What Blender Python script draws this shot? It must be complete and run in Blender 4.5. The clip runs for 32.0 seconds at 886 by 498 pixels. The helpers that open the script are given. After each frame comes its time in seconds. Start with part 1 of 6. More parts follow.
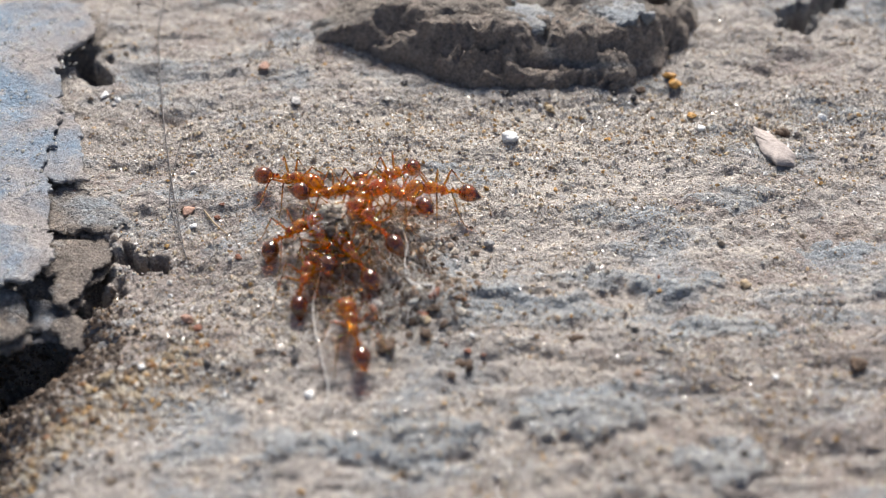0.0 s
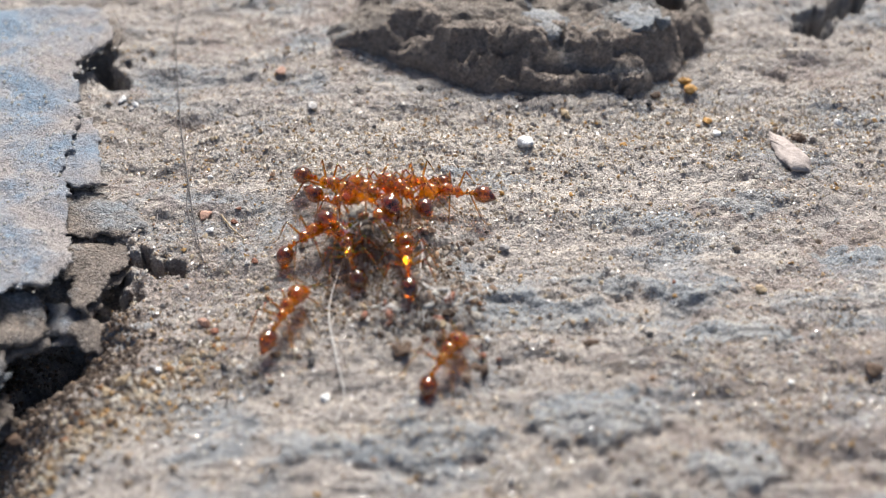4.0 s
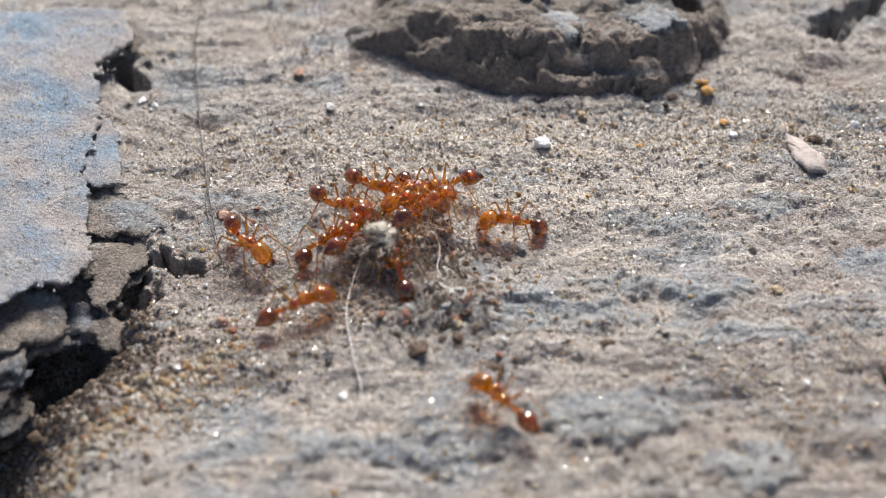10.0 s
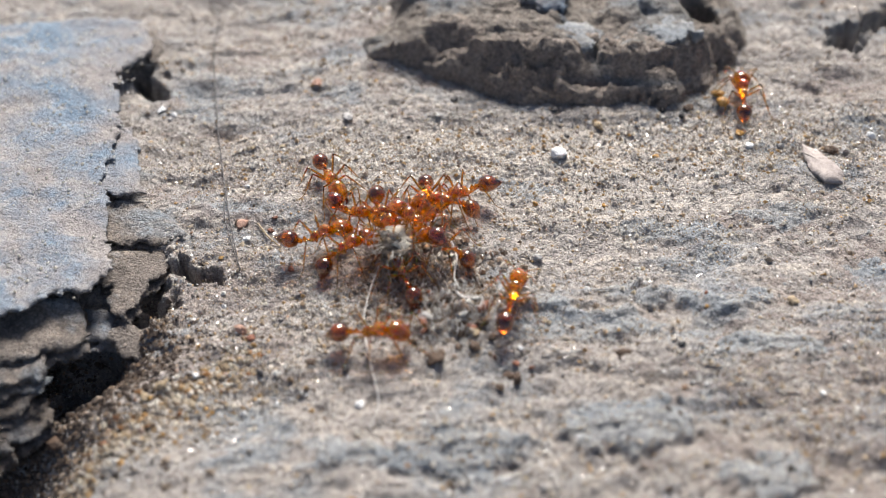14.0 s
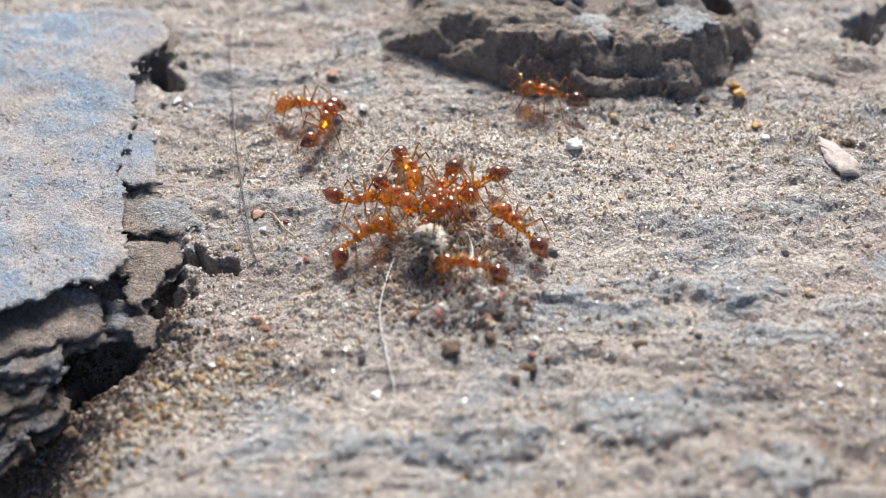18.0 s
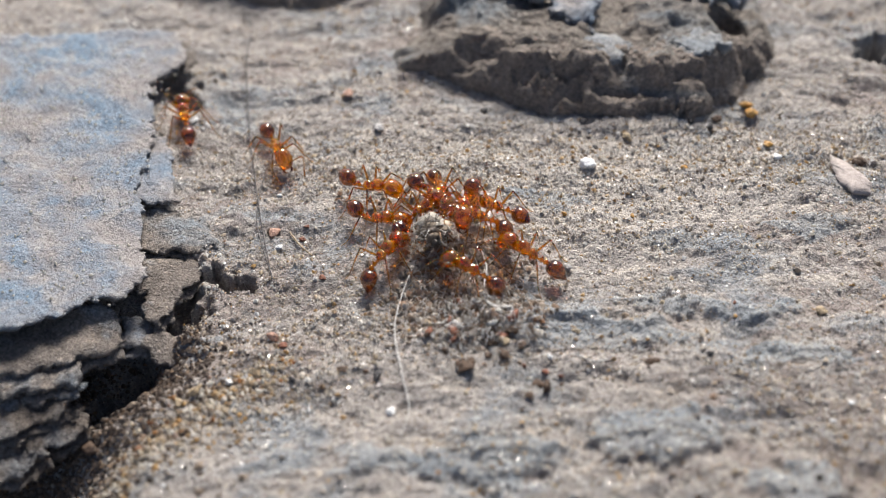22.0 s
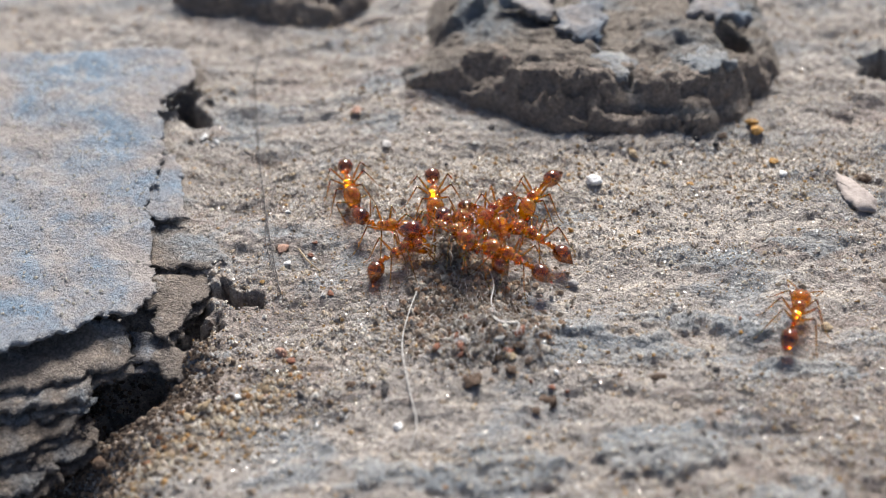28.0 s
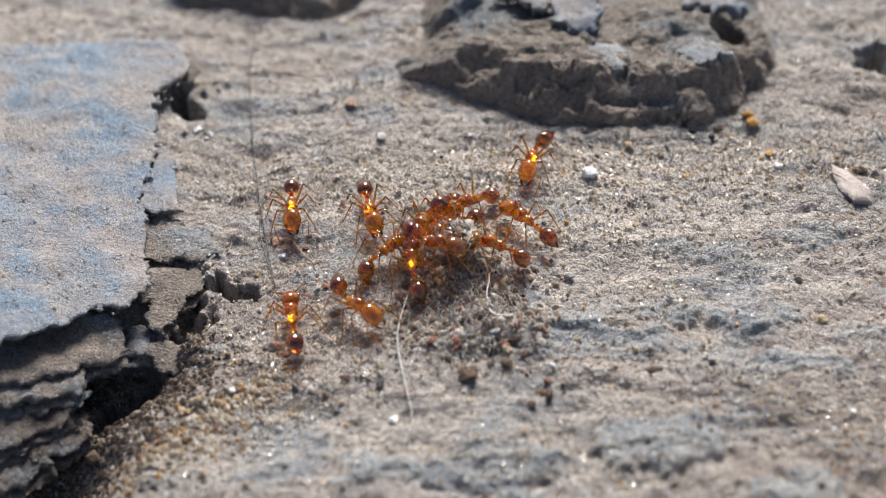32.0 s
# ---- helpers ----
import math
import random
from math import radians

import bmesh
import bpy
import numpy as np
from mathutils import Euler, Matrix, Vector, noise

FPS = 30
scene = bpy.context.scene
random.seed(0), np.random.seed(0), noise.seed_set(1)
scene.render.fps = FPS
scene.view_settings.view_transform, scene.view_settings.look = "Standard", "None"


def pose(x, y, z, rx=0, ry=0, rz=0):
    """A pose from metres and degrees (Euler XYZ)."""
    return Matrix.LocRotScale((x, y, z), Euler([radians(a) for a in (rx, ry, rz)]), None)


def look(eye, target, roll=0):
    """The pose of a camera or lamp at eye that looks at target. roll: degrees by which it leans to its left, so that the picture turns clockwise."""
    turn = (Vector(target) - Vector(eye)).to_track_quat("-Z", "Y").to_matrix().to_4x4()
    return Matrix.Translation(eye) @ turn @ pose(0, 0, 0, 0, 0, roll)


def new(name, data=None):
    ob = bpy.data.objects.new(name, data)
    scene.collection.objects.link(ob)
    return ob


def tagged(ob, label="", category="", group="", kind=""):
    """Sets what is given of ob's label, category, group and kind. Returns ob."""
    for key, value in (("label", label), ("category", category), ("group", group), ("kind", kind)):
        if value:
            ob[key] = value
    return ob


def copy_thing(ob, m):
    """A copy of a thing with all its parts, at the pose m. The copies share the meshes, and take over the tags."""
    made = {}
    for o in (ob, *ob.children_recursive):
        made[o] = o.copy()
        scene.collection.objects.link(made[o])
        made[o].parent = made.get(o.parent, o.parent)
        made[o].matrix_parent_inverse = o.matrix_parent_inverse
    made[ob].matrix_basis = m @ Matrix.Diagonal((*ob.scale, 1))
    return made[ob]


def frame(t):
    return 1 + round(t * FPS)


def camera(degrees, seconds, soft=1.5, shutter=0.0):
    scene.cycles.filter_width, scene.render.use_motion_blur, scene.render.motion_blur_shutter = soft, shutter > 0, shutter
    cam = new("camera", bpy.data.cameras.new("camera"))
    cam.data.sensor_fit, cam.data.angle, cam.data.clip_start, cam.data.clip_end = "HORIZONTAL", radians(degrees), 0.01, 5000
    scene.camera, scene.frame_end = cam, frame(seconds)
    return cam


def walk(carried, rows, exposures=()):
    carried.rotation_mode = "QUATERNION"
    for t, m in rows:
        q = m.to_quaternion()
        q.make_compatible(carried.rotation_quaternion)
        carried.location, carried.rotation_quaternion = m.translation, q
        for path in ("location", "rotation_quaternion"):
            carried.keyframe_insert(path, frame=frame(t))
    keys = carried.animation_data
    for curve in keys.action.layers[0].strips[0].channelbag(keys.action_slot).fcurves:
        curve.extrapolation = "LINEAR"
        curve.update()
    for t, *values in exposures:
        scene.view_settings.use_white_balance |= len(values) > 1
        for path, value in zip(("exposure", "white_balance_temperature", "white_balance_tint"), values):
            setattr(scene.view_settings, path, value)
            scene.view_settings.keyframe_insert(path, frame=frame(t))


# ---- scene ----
MM = 0.001  # the place is a few centimetres across: lengths below are in millimetres


def seen_from(x, y, z, yaw, tilt, roll):
    """A camera pose at a place in millimetres: yaw to the left of +y, tilt upwards, roll, in degrees."""
    ya, ti = radians(yaw), radians(tilt)
    ahead = Vector((-math.sin(ya) * math.cos(ti), math.cos(ya) * math.cos(ti), math.sin(ti)))
    eye = Vector((x, y, z)) * MM
    return look(eye, eye + ahead * 0.05, roll)


cam = camera(38, 32.0, soft=1.0)
cam.data.dof.use_dof = True
cam.data.dof.focus_distance = 0.0533
cam.data.dof.aperture_fstop = 42.0
walk(cam, [
    (0.0, seen_from(0.171, -36.026, 36.310, -2.487, -45.647, 1.312)),
    (0.5, seen_from(0.176, -36.003, 36.321, -2.339, -45.783, 1.235)),
    (1.0, seen_from(0.197, -36.044, 36.298, -2.115, -45.648, 1.107)),
    (1.5, seen_from(0.215, -36.031, 36.321, -2.068, -45.775, 1.045)),
    (2.0, seen_from(0.202, -36.128, 36.357, -2.004, -45.619, 1.018)),
    (2.5, seen_from(0.151, -36.201, 36.401, -1.951, -45.426, 0.978)),
    (3.0, seen_from(0.141, -36.226, 36.476, -1.760, -45.322, 0.909)),
    (3.5, seen_from(0.141, -36.138, 36.437, -1.614, -45.470, 0.815)),
    (5.5, seen_from(0.086, -36.245, 36.471, -1.313, -45.364, 0.677)),
    (6.0, seen_from(0.089, -36.312, 36.544, -1.114, -45.229, 0.564)),
    (6.5, seen_from(0.019, -36.262, 36.563, -1.095, -45.272, 0.510)),
    (7.0, seen_from(0.152, -36.193, 36.372, -1.040, -45.323, 0.518)),
    (7.5, seen_from(0.136, -36.238, 36.488, -0.890, -45.574, 0.401)),
    (8.0, seen_from(0.200, -36.231, 36.514, -0.755, -45.486, 0.305)),
    (8.5, seen_from(0.179, -36.231, 36.356, -0.835, -45.555, 0.359)),
    (9.0, seen_from(0.127, -36.270, 36.405, -0.792, -45.609, 0.394)),
    (9.5, seen_from(0.113, -36.345, 36.505, -0.670, -45.546, 0.306)),
    (10.0, seen_from(0.117, -36.415, 36.547, -0.490, -45.330, 0.171)),
    (10.5, seen_from(0.143, -36.392, 36.562, -0.410, -45.156, 0.158)),
    (11.0, seen_from(0.107, -36.491, 36.581, -0.339, -45.154, 0.091)),
    (11.5, seen_from(0.072, -36.510, 36.545, -0.233, -45.076, 0.076)),
    (12.0, seen_from(0.023, -36.592, 36.589, -0.114, -45.047, 0.018)),
    (12.5, seen_from(0.021, -36.661, 36.660, -0.027, -44.938, -0.026)),
    (13.0, seen_from(0.008, -36.599, 36.578, 0.013, -44.984, -0.009)),
    (13.5, seen_from(-0.032, -36.694, 36.690, 0.280, -44.912, -0.164)),
    (14.0, seen_from(-0.038, -36.644, 36.680, 0.329, -44.848, -0.214)),
    (14.5, seen_from(-0.035, -36.607, 36.746, 0.403, -44.956, -0.282)),
    (16.5, seen_from(-0.161, -36.745, 36.767, 0.689, -44.780, -0.339)),
    (17.0, seen_from(-0.202, -36.708, 36.756, 0.832, -44.880, -0.441)),
    (17.5, seen_from(-0.235, -36.651, 36.686, 0.856, -45.104, -0.465)),
    (18.0, seen_from(-0.290, -36.691, 36.629, 0.925, -45.156, -0.440)),
    (18.5, seen_from(-0.289, -36.835, 36.787, 1.056, -45.025, -0.523)),
    (19.0, seen_from(-0.271, -36.839, 36.800, 1.082, -44.826, -0.585)),
    (19.5, seen_from(-0.278, -36.860, 36.838, 1.241, -44.823, -0.656)),
    (20.0, seen_from(-0.109, -36.886, 36.797, 1.405, -44.808, -0.804)),
    (20.5, seen_from(-0.288, -37.128, 37.008, 1.723, -44.685, -0.929)),
    (21.0, seen_from(-0.154, -37.012, 36.961, 1.849, -44.403, -1.104)),
    (21.5, seen_from(-0.314, -37.012, 37.012, 1.687, -44.461, -0.969)),
    (22.0, seen_from(-0.314, -37.067, 36.995, 1.763, -44.347, -0.986)),
    (22.5, seen_from(-0.230, -37.108, 37.098, 1.860, -44.236, -1.074)),
    (23.0, seen_from(-0.237, -37.124, 37.108, 1.890, -44.113, -1.091)),
    (23.5, seen_from(-0.302, -37.177, 37.175, 1.928, -44.100, -1.033)),
    (24.0, seen_from(-0.300, -37.287, 37.163, 2.048, -43.874, -1.117)),
    (24.5, seen_from(-0.373, -37.250, 37.118, 1.907, -43.887, -1.086)),
    (25.0, seen_from(-0.407, -37.381, 37.362, 2.085, -43.591, -1.169)),
    (25.5, seen_from(-0.277, -37.280, 37.194, 2.125, -43.609, -1.250)),
    (27.5, seen_from(-0.351, -37.347, 37.271, 2.157, -43.656, -1.188)),
    (28.0, seen_from(-0.287, -37.320, 37.254, 2.222, -43.632, -1.263)),
    (28.5, seen_from(-0.314, -37.169, 37.137, 2.023, -43.705, -1.157)),
    (29.0, seen_from(-0.324, -37.196, 37.186, 1.881, -43.839, -1.064)),
    (29.5, seen_from(-0.275, -37.182, 37.183, 1.895, -43.777, -1.089)),
    (30.0, seen_from(-0.270, -37.173, 37.193, 1.856, -43.827, -1.051)),
    (30.5, seen_from(-0.223, -37.161, 37.179, 1.934, -43.861, -1.118)),
    (31.0, seen_from(-0.277, -37.143, 37.058, 1.844, -43.867, -1.051)),
    (31.5, seen_from(-0.327, -37.171, 37.174, 1.874, -43.967, -1.063)),
    (32.0, seen_from(-0.367, -37.184, 37.121, 1.826, -43.959, -1.036)),
], exposures=[(0.0, 0.58), (1.0, 0.56), (2.0, 0.58), (3.0, 0.60), (6.0, 0.74), (7.0, 0.72), (8.0, 0.83), (9.0, 0.57), (10.0, 0.57), (11.0, 0.57), (12.0, 0.70), (13.0, 0.72), (14.0, 0.64), (17.0, 0.54), (18.0, 0.78), (19.0, 0.79), (20.0, 0.78), (21.0, 0.54), (22.0, 0.51), (23.0, 0.51), (28.0, 0.51), (30.0, 0.51), (32.0, 0.49)])

# ---- world and sun ----
world = bpy.data.worlds.new("sky")
scene.world = world
world.use_nodes = True
wn = world.node_tree
sky = wn.nodes.new("ShaderNodeTexSky")
sky.sky_type, sky.sun_disc = "NISHITA", False
sky.sun_elevation, sky.sun_rotation = radians(48), radians(6)
sky.air_density, sky.dust_density, sky.ozone_density = 0.8, 3.0, 1.0
wn.links.new(sky.outputs[0], wn.nodes["Background"].inputs[0])
wn.nodes["Background"].inputs[1].default_value = 0.08
sun = new("sun", bpy.data.lights.new("sun", "SUN"))
sun.data.energy, sun.data.angle, sun.data.color = 5.0, radians(24), (1.0, 0.957, 0.89)
sun.matrix_world = look((0.05, 0.45, 0.5), (0, 0, 0))


# ---- materials ----
def shader(name):
    m = bpy.data.materials.new(name)
    m.use_nodes = True
    return m, m.node_tree, m.node_tree.nodes["Principled BSDF"]


def link(tree, a, b):
    tree.links.new(a, b)


def space(tree, stretch=(1, 1, 1)):
    """Object coordinates in millimetres."""
    co = tree.nodes.new("ShaderNodeTexCoord")
    mp = tree.nodes.new("ShaderNodeMapping")
    mp.inputs["Scale"].default_value = [v * 1000 for v in stretch]
    link(tree, co.outputs["Object"], mp.inputs[0])
    return mp.outputs[0]


def grain(tree, where, scale, detail=4.0, rough=0.6, warp=0.0):
    n = tree.nodes.new("ShaderNodeTexNoise")
    n.inputs["Scale"].default_value, n.inputs["Detail"].default_value = scale, detail
    n.inputs["Roughness"].default_value, n.inputs["Distortion"].default_value = rough, warp
    link(tree, where, n.inputs["Vector"])
    return n.outputs["Fac"]


def ramp(tree, fac, *stops):
    r = tree.nodes.new("ShaderNodeValToRGB")
    e = r.color_ramp.elements
    while len(e) < len(stops):
        e.new(0.5)
    for k, (at, c) in zip(e, stops):
        k.position, k.color = at, (*c, 1) if len(c) == 3 else c
    link(tree, fac, r.inputs[0])
    return r.outputs[0]


def grey(v):
    return (v, v, v)


def mix(tree, fac, a, b, how="MIX"):
    m = tree.nodes.new("ShaderNodeMix")
    m.data_type, m.blend_type = "RGBA", how
    for sock, v in ((m.inputs[0], fac), (m.inputs[6], a), (m.inputs[7], b)):
        if isinstance(v, (int, float)):
            sock.default_value = v
        elif isinstance(v, tuple):
            sock.default_value = (*v, 1)
        else:
            link(tree, v, sock)
    return m.outputs[2]


def maths(tree, how, a, b):
    m = tree.nodes.new("ShaderNodeMath")
    m.operation = how
    for sock, v in zip(m.inputs, (a, b)):
        if isinstance(v, (int, float)):
            sock.default_value = v
        else:
            link(tree, v, sock)
    return m.outputs[0]


def bump(tree, bsdf, height, mm, strength=1.0):
    b = tree.nodes.new("ShaderNodeBump")
    b.inputs["Distance"].default_value, b.inputs["Strength"].default_value = mm * MM, strength
    link(tree, height, b.inputs["Height"])
    link(tree, b.outputs[0], bsdf.inputs["Normal"])


def cells(tree, where, scale):
    """A close-packed grit: each grain's own shade, and the way to its middle."""
    v = tree.nodes.new("ShaderNodeTexVoronoi")
    v.inputs["Scale"].default_value = scale
    link(tree, where, v.inputs["Vector"])
    g = tree.nodes.new("ShaderNodeSeparateColor")
    link(tree, v.outputs["Color"], g.inputs[0])
    return g.outputs[0], v.outputs["Distance"]


def rock_material(name, warm, cool, pale, dark, cool_from=0.52, grit=1.0, stretch=0.5, patch=0.3, blend=0.1):
    """Weathered stone: warm taupe with slate-blue patches, sandy film, packed grit, dark specks and fine relief."""
    m, tree, b = shader(name)
    at = space(tree)
    streak = space(tree, (stretch, 1.0, 1.0))
    warped = tree.nodes.new("ShaderNodeVectorMath")
    warped.operation = "MULTIPLY_ADD"
    wob = tree.nodes.new("ShaderNodeTexNoise")
    wob.inputs["Scale"].default_value = 3.0
    link(tree, at, wob.inputs["Vector"])
    link(tree, wob.outputs["Color"], warped.inputs[0])
    warped.inputs[1].default_value = (0.35, 0.35, 0.35)
    link(tree, at, warped.inputs[2])
    big = grain(tree, streak, patch, 5, 0.6, 0.6)
    mid = grain(tree, streak, 0.9, 6, 0.65, 0.4)
    fine = grain(tree, at, 4.5, 6, 0.72)
    tiny = grain(tree, at, 16.0, 3, 0.6)
    shade1, gap1 = cells(tree, warped.outputs[0], 6.5)
    shade2, gap2 = cells(tree, warped.outputs[0], 13.0)
    c = mix(tree, ramp(tree, big, (cool_from, grey(0)), (cool_from + blend, grey(1))), warm, cool)
    c = mix(tree, ramp(tree, mid, (0.48, grey(0)), (0.7, grey(0.85))), c, pale)
    c = mix(tree, ramp(tree, fine, (0.33, grey(0.9)), (0.46, grey(0))), c, dark)
    c = mix(tree, 0.75 * grit, c, ramp(tree, shade1, (0.0, grey(0.5)), (0.5, grey(0.95)), (0.85, grey(1.15)), (1.0, (1.55, 1.5, 1.4))), "MULTIPLY")
    c = mix(tree, 0.8 * grit, c, ramp(tree, shade2, (0.0, grey(0.45)), (0.45, grey(0.95)), (0.85, grey(1.2)), (1.0, (1.7, 1.65, 1.55))), "MULTIPLY")
    c = mix(tree, ramp(tree, grain(tree, at, 9.0, 3, 0.7), (0.3, grey(0.7 * grit)), (0.39, grey(0))), c, tuple(v * 0.5 for v in dark))
    link(tree, c, b.inputs["Base Color"])
    link(tree, ramp(tree, shade2, (0.0, grey(0.95)), (0.7, grey(0.7)), (1.0, grey(0.28))), b.inputs["Roughness"])
    h = maths(tree, "ADD", maths(tree, "MULTIPLY", fine, 1.3), maths(tree, "MULTIPLY", tiny, 0.35))
    h = maths(tree, "SUBTRACT", h, maths(tree, "MULTIPLY", gap1, 0.55 * grit))
    h = maths(tree, "SUBTRACT", h, maths(tree, "MULTIPLY", gap2, 0.45 * grit))
    bump(tree, b, h, 0.17)
    return m


ground_mat = rock_material("weathered_stone", (0.372, 0.338, 0.318), (0.285, 0.3, 0.32), (0.48, 0.43, 0.39), (0.2, 0.172, 0.152), 0.5, 0.62)
ledge_mat = rock_material("ledge_stone", (0.255, 0.212, 0.183), (0.26, 0.265, 0.27), (0.36, 0.3, 0.25), (0.11, 0.085, 0.073), 0.6, 0.6)
ledge_top_mat = rock_material("ledge_top_stone", (0.215, 0.184, 0.16), (0.19, 0.21, 0.232), (0.27, 0.235, 0.2), (0.09, 0.075, 0.066), 0.52, 0.55)
flake_mat = rock_material("flake_stone", (0.325, 0.298, 0.292), (0.2, 0.275, 0.365), (0.42, 0.38, 0.355), (0.15, 0.135, 0.135), 0.42, 0.3, 0.9, 0.26, 0.22)
blue_mat = rock_material("blue_grey_stone", (0.318, 0.325, 0.335), (0.268, 0.293, 0.322), (0.4, 0.386, 0.372), (0.17, 0.168, 0.168), 0.47, 0.5)
film_mat = rock_material("sand_filmed_stone", (0.485, 0.442, 0.408), (0.375, 0.385, 0.395), (0.57, 0.515, 0.455), (0.27, 0.235, 0.212), 0.56, 0.6)
plum_mat = rock_material("brown_stone", (0.3, 0.257, 0.24), (0.27, 0.27, 0.285), (0.4, 0.345, 0.3), (0.15, 0.122, 0.112), 0.54, 0.6)
# brown stone coloured darker, so that it carries the shade of the hollow
hollow_shade_mat = rock_material("shade_dark_hollow_stone", (0.13, 0.105, 0.09), (0.17, 0.175, 0.185), (0.2, 0.165, 0.135), (0.05, 0.04, 0.034), 0.55, 0.7)
# grey-brown stone; on one flake in the hollow its darkness stands in for shade
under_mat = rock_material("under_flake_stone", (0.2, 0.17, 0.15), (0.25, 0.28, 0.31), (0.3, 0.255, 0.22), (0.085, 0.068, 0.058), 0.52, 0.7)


def island_material(name, stops, rough=(0.25, 0.6), clear=0.25, scale=12.0):
    """Small grains, each of its own colour; clear: how much light comes through them."""
    m, tree, b = shader(name)
    g = tree.nodes.new("ShaderNodeNewGeometry")
    c = ramp(tree, g.outputs["Random Per Island"], *stops)
    n = grain(tree, space(tree), scale, 3)
    c = mix(tree, 0.45, c, ramp(tree, n, (0.3, grey(0.55)), (0.7, grey(1.0))), "MULTIPLY")
    link(tree, c, b.inputs["Base Color"])
    link(tree, ramp(tree, g.outputs["Random Per Island"], (0.0, grey(rough[0])), (1.0, grey(rough[1]))), b.inputs["Roughness"])
    bump(tree, b, n, 0.02)
    if clear:
        t = tree.nodes.new("ShaderNodeBsdfTranslucent")
        link(tree, c, t.inputs["Color"])
        s = tree.nodes.new("ShaderNodeMixShader")
        s.inputs[0].default_value = clear
        link(tree, b.outputs[0], s.inputs[1])
        link(tree, t.outputs[0], s.inputs[2])
        link(tree, s.outputs[0], tree.nodes["Material Output"].inputs["Surface"])
    return m


sand_mat = island_material("sand", ((0.0, (0.80, 0.78, 0.73)), (0.22, (0.6, 0.49, 0.34)), (0.42, (0.48, 0.44, 0.41)), (0.6, (0.88, 0.86, 0.82)),
                                    (0.78, (0.6, 0.38, 0.15)), (0.9, (0.2, 0.16, 0.14)), (1.0, (0.92, 0.92, 0.92))), (0.05, 0.4), 0.38)
crumb_mat = island_material("crumbs", ((0.0, (0.3, 0.23, 0.17)), (0.25, (0.1, 0.066, 0.045)), (0.45, (0.42, 0.35, 0.28)), (0.62, (0.24, 0.12, 0.06)),
                                       (0.8, (0.6, 0.55, 0.48)), (0.92, (0.36, 0.3, 0.25)), (1.0, (0.05, 0.04, 0.03))), (0.4, 0.9), 0.1)
pale_mat = island_material("pale_sand", ((0.0, (0.85, 0.84, 0.82)), (0.7, (0.75, 0.7, 0.62)), (1.0, (0.92, 0.92, 0.92))), (0.1, 0.4), 0.5)
# brown soil, kept near black so that its colour also holds the hollow's shade
soil_shade_mat = island_material("dark_soil", ((0.0, (0.06, 0.042, 0.032)), (0.4, (0.1, 0.07, 0.05)), (0.7, (0.045, 0.035, 0.03)), (0.9, (0.2, 0.13, 0.08)),
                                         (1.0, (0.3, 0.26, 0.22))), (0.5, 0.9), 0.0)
warm_mat = island_material("warm_sand", ((0.0, (0.8, 0.75, 0.64)), (0.25, (0.52, 0.41, 0.28)), (0.45, (0.3, 0.22, 0.16)), (0.62, (0.86, 0.83, 0.76)), (0.76, (0.46, 0.36, 0.26)), (0.85, (0.62, 0.4, 0.17)),
                                         (0.92, (0.3, 0.13, 0.06)), (1.0, (0.9, 0.88, 0.82))), (0.06, 0.5), 0.4)
fuzz_mat = island_material("fuzz", ((0.0, (0.62, 0.57, 0.5)), (0.35, (0.32, 0.27, 0.23)), (0.7, (0.78, 0.75, 0.7)), (1.0, (0.16, 0.13, 0.11))), (0.4, 0.8), 0.3)


def stone_material(name, c, rough=0.5, clear=0.0, vary=0.5):
    m, tree, b = shader(name)
    at = space(tree)
    n = grain(tree, at, 4.0, 5, 0.65)
    f = grain(tree, at, 19.0, 3, 0.6)
    col = mix(tree, ramp(tree, n, (0.35, grey(1)), (0.62, grey(0))), c, tuple(v * (1 - vary) for v in c))
    col = mix(tree, ramp(tree, f, (0.58, grey(0)), (0.72, grey(0.6))), col, tuple(min(1, v * 1.5 + 0.06) for v in c))
    link(tree, col, b.inputs["Base Color"])
    link(tree, ramp(tree, f, (0.3, grey(min(1, rough + 0.15))), (0.7, grey(max(0.05, rough - 0.15)))), b.inputs["Roughness"])
    b.inputs["Transmission Weight"].default_value = clear
    bump(tree, b, maths(tree, "ADD", n, f), 0.05)
    return m


quartz_mat = stone_material("quartz", (0.88, 0.88, 0.88), 0.25, 0.1, 0.12)
amber_mat = stone_material("amber_grain", (0.62, 0.33, 0.08), 0.3, 0.2, 0.4)
black_mat = stone_material("black_grain", (0.025, 0.022, 0.026), 0.4, 0, 0.5)
rust_mat = stone_material("rust_grain", (0.27, 0.1, 0.055), 0.6, 0, 0.5)
pink_mat = stone_material("pink_grain", (0.46, 0.27, 0.2), 0.6, 0, 0.4)
tan_mat = stone_material("tan_grain", (0.46, 0.35, 0.22), 0.55, 0, 0.5)
grey_mat = stone_material("grey_grain", (0.5, 0.48, 0.47), 0.55, 0, 0.35)
chip_mat = stone_material("chip", (0.43, 0.37, 0.345), 0.7, 0, 0.35)
umber_mat = stone_material("umber_crumb", (0.11, 0.065, 0.04), 0.7, 0, 0.6)


